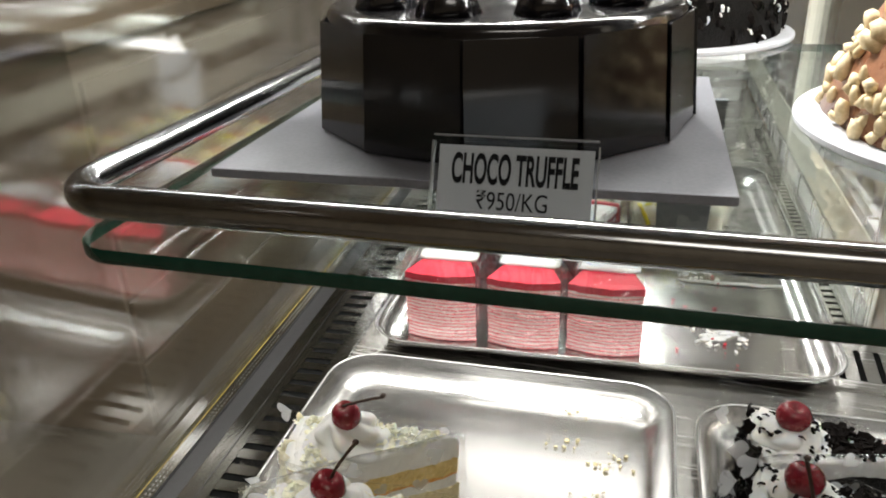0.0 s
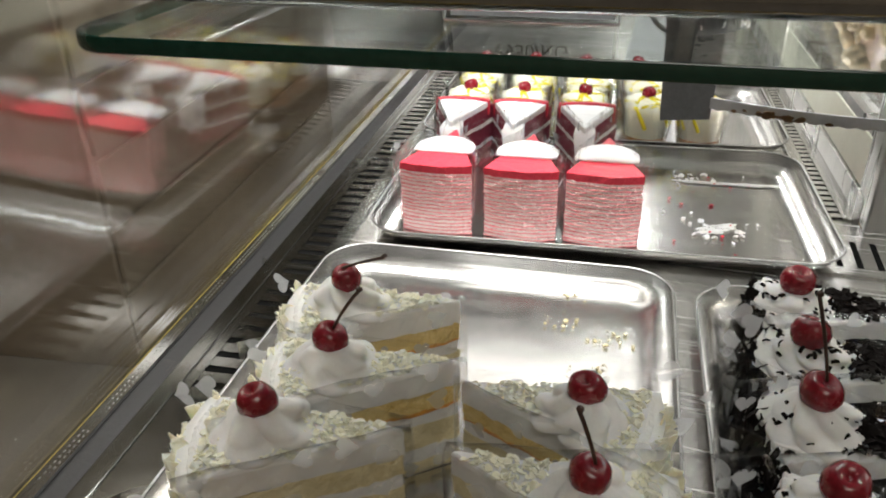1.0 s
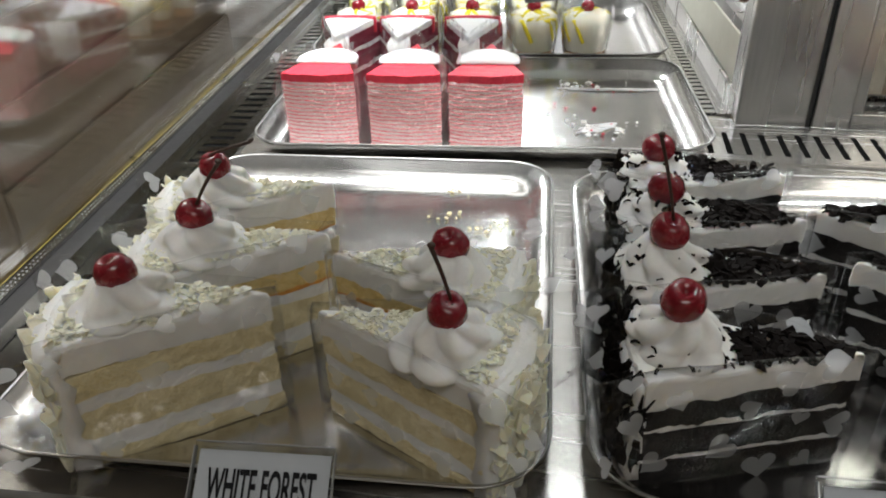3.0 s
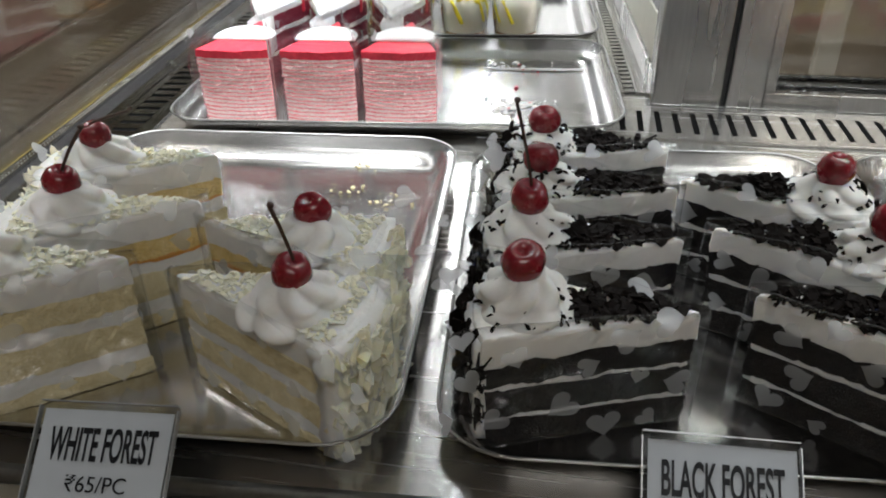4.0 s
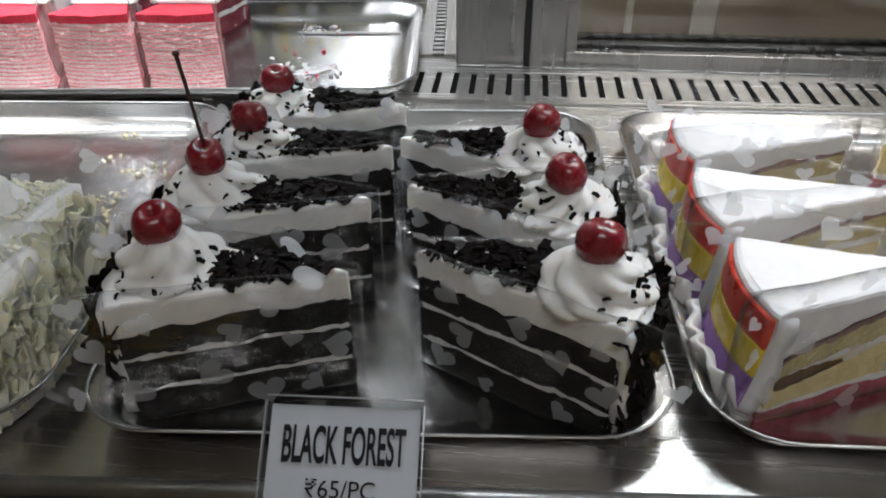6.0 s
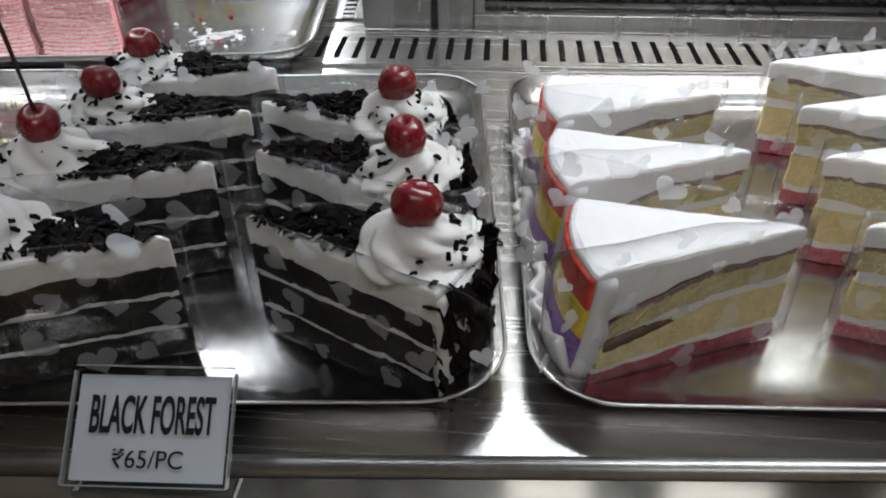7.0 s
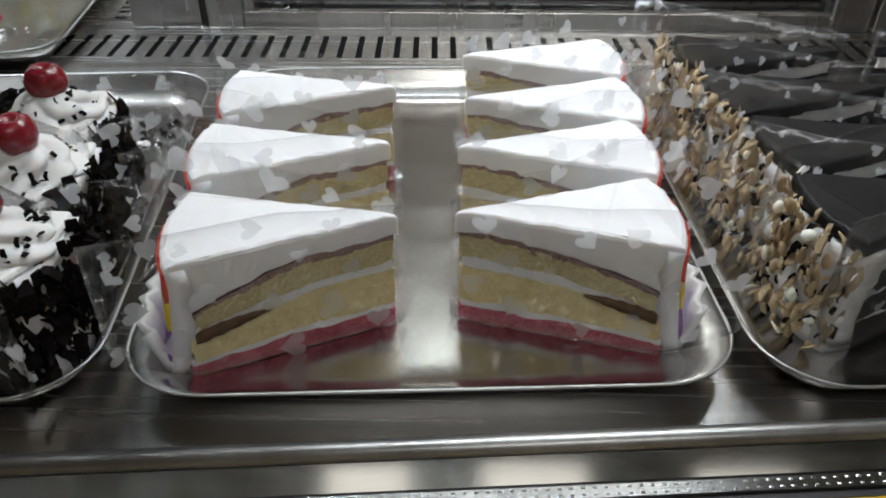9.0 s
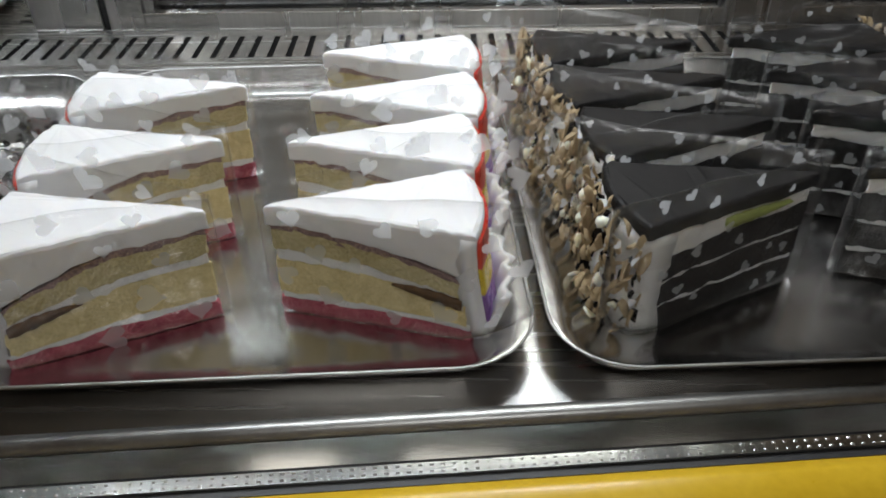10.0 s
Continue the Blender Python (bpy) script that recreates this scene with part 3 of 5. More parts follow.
def outer_coat(name, parent, mat, length, width, z0, z1, thick=0.004, reach=0.0, rough=0.0006, label="", n=16, out=0.0, span=1.0, flare=0.0):
    """A curved skin over the outer end of a slice."""
    bm = bmesh.new()
    loops = []
    W = width / 2
    for s in range(11):
        z = z0 + (z1 - z0) * s / 10
        a, b = [], []
        for i in range(n + 1):
            y = (-W + 2 * W * i / n) * span
            x = length + 0.006 * (1 - (y / W) ** 2) + out + flare * max(0.0, 1 - z / 0.05) ** 1.5
            puff = wobble((x, y, z), 160, rough, 2.0)
            a.append((x + puff - 0.0005 - reach * (0.5 + 0.5 * wobble((z, y, length), 95, 2.0, length * 900 + parent.location.x * 70)), y, z))
            b.append((x + thick + puff, y * 1.03, z))
        loops.append(a + b[::-1])
    rings(bm, loops)
    return part(name, bm, mat, parent, label, True)


def flake(bm, at, size, turn, thick=0.0007, aspect=0.5):
    """One curled shaving."""
    m = Matrix.Translation(at) @ turn
    cur = []
    for i in range(3):
        x = (i - 1) * size / 2
        z = -abs(i - 1) * size * 0.18
        w = size * aspect / 2 * (1.0 - 0.25 * abs(i - 1))
        cur.append([m @ Vector(p) for p in ((x, -w, z), (x, w, z), (x, w, z + thick), (x, -w, z + thick))])
    rings(bm, cur)


def petal(bm, at, size, turn, rng, thick=0.0006, aspect=0.65, curl=0.22):
    """One broad curled flake with a ragged round outline."""
    m = Matrix.Translation(at) @ turn
    outline = []
    for k in range(7):
        a = 2 * math.pi * k / 7 + rng.uniform(-0.25, 0.25)
        e = rng.uniform(0.38, 0.56)
        x, y = size * e * math.cos(a), size * aspect * e * math.sin(a)
        outline.append((x, y, -curl * x * x / size * 2 + rng.gauss(0, 0.03) * size))
    rings(bm, [[m @ Vector((x, y, z + h)) for x, y, z in outline] for h in (0, thick)])


def tumble(rng, flat=0.5):
    return Euler((rng.gauss(0, flat), rng.gauss(0, flat), rng.uniform(0, 6.28))).to_matrix().to_4x4()


PIECES = {}


def piece(name, parent, mat, shape, at, size, turn, rng, aspect):
    """One shaving of its own; alike shavings share a mesh."""
    key = (name, mat.name, shape, rng.randrange(5))
    if key not in PIECES:
        bm, r = bmesh.new(), random.Random(repr(key))
        if shape == "petal":
            petal(bm, (0, 0, 0), 1.0, Matrix(), r, 0.07, aspect * r.uniform(0.7, 1.3))
        else:
            flake(bm, (0, 0, 0), 1.0, Matrix(), 0.08, aspect * r.uniform(0.7, 1.3))
        bmesh.ops.recalc_face_normals(bm, faces=bm.faces)
        me = bpy.data.meshes.new(name)
        bm.to_mesh(me)
        bm.free()
        me.materials.append(mat)
        PIECES[key] = me
    ob = new(name, PIECES[key])
    ob.parent = parent
    ob.matrix_basis = Matrix.Translation(at) @ turn @ Matrix.Scale(size, 4)
    return ob


def top_flakes(name, parent, mat, length, width, z, count, rng, size=0.007, x0=0.1, x1=0.7, flat=0.4, label="", aspect=0.5, pile=0.002, broad=False, single=0, one=""):
    bm = bmesh.new()
    for n_ in range(count):
        x = length * math.sqrt(rng.uniform(x0 ** 2, x1 ** 2))
        y = rng.uniform(-1, 1) * x / length * width / 2 * 0.92
        if n_ < single:
            piece(one, parent, mat, "petal" if broad else "flake", (x, y, z + pile * rng.uniform(0.4, 1.0)), size * rng.uniform(0.8, 1.3), tumble(rng, flat), rng, aspect)
            continue
        if broad:
            petal(bm, (x, y, z + rng.uniform(0.0003, pile)), size * rng.uniform(0.6, 1.3), tumble(rng, flat), rng, aspect=aspect * rng.uniform(0.7, 1.3))
            continue
        flake(bm, (x, y, z + rng.uniform(0.0003, pile)), size * rng.uniform(0.5, 1.3), tumble(rng, flat), aspect=aspect * rng.uniform(0.6, 1.3))
    return tagged(part(name, bm, mat, parent, label), kind="stuff")


def side_flakes(name, parent, mat, length, width, z0, z1, count, rng, size=0.007, label="", aspect=0.6, out=0.004, spread=0.002, broad=False, single=0, one=""):
    bm = bmesh.new()
    for n_ in range(count):
        y = rng.uniform(-1.07, 1.07) * width / 2
        x = length + 0.006 * (1 - (y / (width / 2)) ** 2) + out - (0.004 * rng.random() if abs(y) > 0.48 * width else 0) + rng.uniform(-0.0008, spread)
        turn = Euler((rng.uniform(-0.7, 0.7), 1.4 + rng.gauss(0, 0.5), rng.gauss(0, 0.6))).to_matrix().to_4x4()
        if n_ < single:
            piece(one, parent, mat, "petal" if broad else "flake", (x + 0.0008, y, rng.uniform(z0, z1)), size * rng.uniform(0.8, 1.3), turn, rng, aspect)
            continue
        if broad:
            petal(bm, (x, y, rng.uniform(z0, z1)), size * rng.uniform(0.6, 1.35), turn, rng, aspect=aspect * rng.uniform(0.7, 1.3))
            continue
        flake(bm, (x, y, rng.uniform(z0, z1)), size * rng.uniform(0.5, 1.4), turn, aspect=aspect * rng.uniform(0.6, 1.3))
    return tagged(part(name, bm, mat, parent, label, broad), kind="stuff")


def rosette(parent, x, y, z, r, h, rng, label="", lobes=7):
    """A piped mound of cream: soft rounded petals with creases between them, twisting up to a smaller crown."""
    bm = bmesh.new()
    start, twist = rng.uniform(0, 6), rng.choice((-1, 1)) * rng.uniform(0.9, 1.5)
    rows, n = 18, 98
    lean = (rng.uniform(-0.12, 0.12) * r, rng.uniform(-0.12, 0.12) * r)
    loops = []
    for s in range(rows + 1):
        f = s / rows
        tier = abs(math.sin(math.pi * (1.55 * f + 0.30)))
        rad = r * (1 - 0.60 * f ** 1.7) * (0.90 + 0.11 * tier)
        loop = []
        for i in range(n):
            a = 2 * math.pi * i / n
            fold = abs(math.cos(lobes / 2 * (a + start) + twist * 3.2 * f))
            k = 0.80 + 0.21 * fold ** 0.75 + wobble((math.cos(a), math.sin(a), f * 1.5), 1.2, 0.22, start)
            sink = 0.10 * h * (1 - fold) * math.sin(math.pi * f) + 0.05 * h * fold * (1 - f)
            loop.append((x + lean[0] * f + rad * k * math.cos(a), y + lean[1] * f + rad * k * math.sin(a), z + h * f - sink + wobble((math.cos(a), math.sin(a), f), 2, 0.0012, start)))
        loops.append(loop)
    rings(bm, loops)
    return part("cream_rosette", bm, CREAM, parent, label, True)


def cherry(parent, x, y, z, rng, r=0.0112, stem=0.0, lean=(0, 0, 1)):
    bm = bmesh.new()
    prof = [(0.0016, 0.56), (0.16, 0.64), (0.34, 0.82), (0.58, 0.84), (0.86, 0.58), (1.03, 0.10), (0.97, -0.30), (0.80, -0.68), (0.45, -0.92), (0.10, -0.98)]
    lathe(bm, [(max(p * r, 0.0006), q * r) for p, q in prof], 24, (0, 0, 0), shape=lambda a, z_: 1 + 0.05 * math.cos(a * 2 + 1) + 0.02 * math.sin(5 * a))
    c = part("cherry", bm, CHERRY, parent, "glossy red cherry", True, pose(x, y, z, rng.uniform(-22, 22), rng.uniform(-22, 22), rng.uniform(0, 360)))
    if stem:
        bm = bmesh.new()
        way = (parent.matrix_basis.to_3x3() @ c.matrix_basis.to_3x3()).inverted() @ Vector(lean).normalized()
        bow = (parent.matrix_basis.to_3x3() @ c.matrix_basis.to_3x3()).inverted() @ Vector((lean[0], lean[1], -0.15))
        pts = []
        for i in range(9):
            f = i / 8
            pts.append(Vector((0, 0, 0.8 * r)) + way * stem * f + bow * stem * 0.28 * f * f)
        tube(bm, pts, 0.00075, 6, 1.3)
        lathe(bm, [(0.0008, 0), (0.0017, 0.0008), (0.0015, 0.0018)], 8, pts[-1])
        part("stem", bm, STEM, c, "thin dark stem", True)
    return c


def heart_outline(size):
    out = []
    for i in range(24):
        a = 2 * math.pi * i / 24
        out.append((size * 0.031 * 16 * math.sin(a) ** 3, size * 0.031 * (13 * math.cos(a) - 5 * math.cos(2 * a) - 2 * math.cos(3 * a) - math.cos(4 * a))))
    return out


b_ = bmesh.new()
b_.faces.new([b_.verts.new((x, y, 0.0)) for x, y in heart_outline(1.0)])
HEART_MESH = bpy.data.meshes.new("heart")
b_.to_mesh(HEART_MESH)
b_.free()
HEART_MESH.materials.append(HEART)


def wrap(parent, length, width, height, rng, hearts=9, size=0.0098, wing=0.024, gap=0.0016, lift=0.010, sheet=None):
    """Clear film folded round the two cut sides of a slice, printed with white hearts."""
    W = width / 2
    a = math.atan2(W, length)
    nx, ny = math.sin(a), math.cos(a)
    path = []
    far = length + wing
    for i in range(13):
        f = 1 - i / 12
        path.append((f * far - 0.002 * (1 - f), -f * far * math.tan(a) - gap * ny - wing * 0.22 * f ** 4))
    path += [(x, -y) for x, y in reversed(path)]
    n = len(path)
    seed = rng.uniform(0, 50)
    bm = bmesh.new()
    rows = 6
    grid = []
    for s in range(rows + 1):
        f = s / rows
        line = []
        for i, (x, y) in enumerate(path):
            end_ = abs(i - (n - 1) / 2) / ((n - 1) / 2)
            top = height + lift * (0.35 + 0.65 * end_) + wobble((x, y, 0), 40, 0.003, seed)
            foot = 0.0012 + 0.024 * max(0.0, (end_ - 0.74) / 0.26) ** 1.5
            z = foot + f * (top - foot)
            bulge_ = wobble((x, y, z), 55, 0.0016, seed)
            sgn = -1 if i < n / 2 else 1
            line.append(Vector((x - nx * bulge_ * 0.3, y + sgn * abs(bulge_), z)))
        grid.append(line)
    skin = [[bm.verts.new(p) for p in line] for line in grid]
    for s in range(rows):
        for i in range(n - 1):
            bm.faces.new((skin[s][i], skin[s][i + 1], skin[s + 1][i + 1], skin[s + 1][i]))
    bmesh.ops.solidify(bm, geom=bm.faces[:], thickness=0.00012)
    film = part("film_wrap", bm, sheet or FILM, parent, "clear film printed with white hearts", True)
    film.visible_shadow = False
    # Pale lines painted on as the glint of the film's top edge and fold.
    bm = bmesh.new()
    tube(bm, grid[-1], 0.00022, 4)
    mid = n // 2
    tube(bm, [grid[s][mid - 1] + Vector((-0.0004, 0, 0)) for s in range(rows + 1)], 0.00022, 4)
    e = part("film_edge", bm, FILM_GLINT, film, "pale painted glint along the edge and fold of the film")
    e.visible_shadow = False
    for side in (-1, 1):
        taken = []
        for _ in range(hearts * 3):
            i = rng.uniform(0.2, 11.2)
            k = int(i)
            f = rng.uniform(0.05, 0.96)
            spot = Vector((i / 12 * far, f * height))
            if len(taken) >= hearts or any((spot - o).length < size * 1.35 for o in taken):
                continue
            taken.append(spot)
            s = min(int(f * rows), rows - 1)
            j = k if side < 0 else n - 1 - k
            j2 = j + 1 if side < 0 else j - 1
            p = grid[s][j].lerp(grid[s + 1][j], f * rows - s).lerp(grid[s][j2].lerp(grid[s + 1][j2], f * rows - s), i - k)
            along = (grid[s][j2] - grid[s][j]).normalized()
            up = Vector((0, 0, 1))
            out = Vector((-nx, side * ny, 0))
            spin, k_ = rng.uniform(-2.2, 2.2), size * rng.uniform(0.65, 1.25)
            u = (along * math.cos(spin) + up * math.sin(spin)) * k_
            v = (up * math.cos(spin) - along * math.sin(spin)) * k_
            q = p + out * 0.0009
            h = new("heart", HEART_MESH)
            h.parent = film
            h.matrix_basis = Matrix(((u.x, v.x, out.x, q.x), (u.y, v.y, out.y, q.y), (u.z, v.z, out.z, q.z), (0, 0, 0, 1)))
            h.visible_shadow = False
    return film


HEIGHT = 0.058


def black_forest(m, seed, length=0.090, width=0.054, stem=0.0, lean=(-0.19, 0.2, 1), sunk=0.0):
    rng = random.Random(seed)
    s = thing("cake_slice", m, "black forest slice with cream, chocolate shavings and cherry", "cake slice", "black forest slices")
    for z0, z1, mat, name in ((0.0, 0.0134, SPONGE_BROWN, "sponge_layer"), (0.0134, 0.0160, CREAM, "cream_layer"), (0.0160, 0.0303, SPONGE_BROWN, "sponge_layer"),
                              (0.0303, 0.0332, CREAM, "cream_layer"), (0.0332, 0.046, SPONGE_BROWN, "sponge_layer")):
        layer(name, s, mat, length - 0.0005, width * 0.975, z0, z1, 0.0010 if mat is SPONGE_BROWN else 0.0007, 0.0004 if mat is CREAM else 0.0, seed, sag=0.05)
    layer("cream_top", s, CREAM, length, width, 0.046, HEIGHT, 0.0006, -0.0002, seed, soft=0.002, sag=0.05, crown=0.0)
    outer_coat("cream_coat", s, CREAM, length - 0.0006, width * 0.97, 0.004, HEIGHT - 0.003, 0.0036, 0.001, 0.0010)
    top_flakes("topping", s, DARK_FLAKE, length, width, HEIGHT, 92, rng, 0.0074, 0.10, 0.60, 0.36, pile=0.0036, aspect=0.50, single=42, one="chocolate_shaving")
    top_flakes("crumb_layer", s, DARK_FLAKE, length, width, HEIGHT, 110, rng, 0.0036, 0.08, 0.74, 0.6, pile=0.0025)
    top_flakes("shaving_scatter", s, DARK_FLAKE, length, width, HEIGHT, 40, rng, 0.0042, 0.70, 1.0, 0.4)
    side_flakes("shaving_crust", s, DARK_FLAKE, length, width, 0.009, HEIGHT - 0.002, 180, rng, 0.0098, aspect=0.45, out=0.0025, spread=0.004, single=30, one="side_shaving")
    rosette(s, length * 0.83, -0.002, HEIGHT - 0.0015, 0.0240, 0.0160 - sunk, rng, lobes=rng.choice((5, 6, 7)))
    bm = bmesh.new()
    for _ in range(22):
        a, q = rng.uniform(0, 6.28), rng.uniform(0.5, 0.95)
        flake(bm, (length * 0.84 + 0.021 * q * math.cos(a), -0.002 + 0.021 * q * math.sin(a), HEIGHT + 0.018 * (1 - q) + 0.0018), 0.004, tumble(rng, 0.6))
    tagged(part("shaving_sprinkle", bm, DARK_FLAKE, s), kind="stuff")
    cherry(s, length * 0.84, -0.002, HEIGHT + 0.0195 - sunk, rng, 0.0093, stem, lean)
    wrap(s, length, width, HEIGHT, rng, 14, size=0.0132)
    return s


def white_shards(parent, length, width, tall_, rng, count=210):
    """Upright ragged shards of white chocolate standing out from the round end, overlapping like bark."""
    bm = bmesh.new()
    for _ in range(count):
        y = rng.uniform(-1.08, 1.08) * width / 2
        x = length + 0.006 * (1 - (y / (width / 2)) ** 2) + 0.0045
        z = rng.uniform(0.004, tall_ - 0.003)
        tall, wide = rng.uniform(0.007, 0.017), rng.uniform(0.004, 0.008)
        outline = []
        for k in range(8):
            a = 2 * math.pi * k / 8 + rng.uniform(-0.2, 0.2)
            e = rng.uniform(0.40, 0.58)
            u, v = wide * e * math.cos(a), tall * e * math.sin(a)
            outline.append((u, v, -2.2 * u * u / wide + rng.gauss(0, 0.0002)))
        up = Vector((rng.gauss(0.12, 0.20), rng.gauss(0, 0.25), 1)).normalized()
        out = Vector((math.cos(q := rng.gauss(0.0, 0.85)), math.sin(q), 0.15))
        side = up.cross(out).normalized()
        out = side.cross(up)
        z = min(max(z, 0.5 * tall + 0.0015), tall_ + 0.002 - 0.4 * tall)
        c = Vector((x + rng.uniform(-0.001, 0.004), y, z))
        rings(bm, [[c + side * u + up * v + out * (w + h) for u, v, w in outline] for h in (0.0, 0.0006)])
    return tagged(part("shaving_crust", bm, WHITE_FLAKE, parent, "ragged white chocolate shavings", False), kind="stuff")


def white_forest(m, seed, length=0.090, width=0.056, stem=0.0, lean=(0.3, 0.1, 1), tall_=0.0665, pale=False):
    rng = random.Random(seed)
    s = thing("cake_slice", m, "white forest slice with vanilla sponge, white shavings and cherry", "cake slice", "white forest slices")
    q = tall_ / 0.066
    for z0, z1, mat, name in ((0.0, 0.0085, SPONGE_PALE, "sponge_layer"), (0.0085, 0.0170, CREAM, "cream_layer"), (0.0170, 0.0320, SPONGE_PALE, "sponge_layer"),
                              (0.0320, 0.0395, CREAM, "cream_layer"), (0.0395, 0.0410, SPONGE_PALE if pale else ORANGE_JAM, "jam_line"), (0.0410, 0.0515, SPONGE_PALE if pale else SPONGE, "sponge_layer")):
        layer(name, s, mat, length - 0.002, width, z0 * q, z1 * q, 0.0010 if mat is not CREAM else 0.0007, 0.0003 if mat is CREAM else 0.0, seed, bend=0.0015)
    layer("cream_top", s, CREAM, length, width, 0.0515 * q, tall_, 0.0006, -0.0002, seed, soft=0.0028)
    outer_coat("cream_coat", s, CREAM, length - 0.002, width, 0.0, tall_ - 0.0015, 0.0065, 0.006)
    top_flakes("topping", s, WHITE_FLAKE, length, width, tall_ - 0.0006, 460, rng, 0.0044, 0.10, 1.0, 0.42, pile=0.0026, aspect=0.70, broad=True, single=40, one="white_shaving")
    white_shards(s, length, width, tall_, rng)
    rosette(s, length * 0.72, -0.003, tall_ - 0.0015, 0.0245, 0.0155, rng, lobes=rng.choice((5, 6)))
    cherry(s, length * 0.72, -0.003, tall_ + 0.0160, rng, 0.0088, stem, lean)
    wrap(s, length, width, tall_, rng, 13, size=0.0125, wing=0.028)
    return s


def side_patch(name, parent, mat, length, width, f0, f1, zmid, half, label=""):
    """A lens-shaped streak on both cut sides of a slice."""
    a = math.atan2(width / 2, length)
    for side in (-1, 1):
        bm = bmesh.new()
        loops = []
        for d in (-0.0010, 0.0022):
            up, low = [], []
            for i in range(15):
                f = f0 + (f1 - f0) * i / 14
                x, y = f * length - d * math.sin(a), side * (f * width / 2 + d * math.cos(a))
                h = half * max(0.05, math.sin(math.pi * 0.62 * i / 14)) * (1 + 0.16 * math.sin(i * 2.1 + side))
                up.append((x, y, zmid(f) + h))
                low.append((x, y, zmid(f) - h))
            loops.append(up + low[::-1])
        rings(bm, loops)
        part(name, bm, mat, parent, label, True)


def iced_slice(m, seed, length=0.086, width=0.054):
    top = HEIGHT - 0.0010
    rng = random.Random(seed)
    s = thing("cake_slice", m, "white iced vanilla slice with pink base and rainbow edge", "cake slice", "white iced slices")
    for z0, z1, mat, name in ((0.0, 0.0085, SPONGE_PINK, "pink_layer"), (0.0085, 0.0125, CREAM, "cream_layer"), (0.0125, 0.0300, SPONGE_YELLOW, "sponge_layer"),
                              (0.0300, 0.0350, CREAM, "cream_layer"), (0.0350, 0.0452, SPONGE_KHAKI, "sponge_layer"), (0.0452, 0.0478, JAM, "jam_line")):
        grow = 0.005 * (1 - z1 / 0.048)
        layer(name, s, mat, length - 0.004 + grow, width * (1 + 10 * grow), z0, z1, 0.0008 if mat is not CREAM else 0.0005, 0.0003 if mat is CREAM else 0.0, seed, sag=0.36)
    layer("icing_top", s, ICING, length + 0.0012, width * 0.99, 0.0478, top, 0.0003, -0.0006, seed, sag=0.36, crown=0.0015, soft=0.0024)
    side_patch("dark_crust", s, CRUST, length, width, 0.62, 0.96, lambda f: 0.0292 - 0.36 * 0.0295 * f ** 2.4, 0.0026)
    outer_coat("icing_coat", s, ICING, length - 0.004, width, 0.0, top - 0.0040, 0.0055, 0.004, 0.0003, flare=0.007)
    for z0, z1, mat, name in ((0.038, 0.0520, RED_GEL, "red_band"), (0.024, 0.038, YELLOW_GEL, "yellow_band"), (0.006, 0.024, PURPLE_GEL, "purple_band")):
        outer_coat(name, s, mat, length, width * 0.98, z0, z1, 0.0012, 0, 0.0004, out=0.0022, span=0.99, flare=0.007)
    bm = bmesh.new()
    loops = []
    for k in range(4):
        z = 0.001 + 0.021 * k / 3
        a, b = [], []
        for i in range(121):
            y = (-1 + 2 * i / 120) * width / 2
            x = length + 0.006 * (1 - (y / (width / 2)) ** 2) + 0.0055
            fold = 0.0019 * math.sin(i * 0.21 + 0.8 * math.sin(i * 0.11)) * (0.35 + 0.65 * k / 3) + 0.0065 * k / 3
            a.append((x + fold, y, z))
            b.append((x + fold + 0.0034, y, z))
        loops.append(a + b[::-1])
    rings(bm, loops)
    part("icing_ruffle", bm, ICING, s, "white piped ruffle at the foot", True)
    wrap(s, length, width, top, rng, 14, size=0.0112, lift=0.019)
    return s


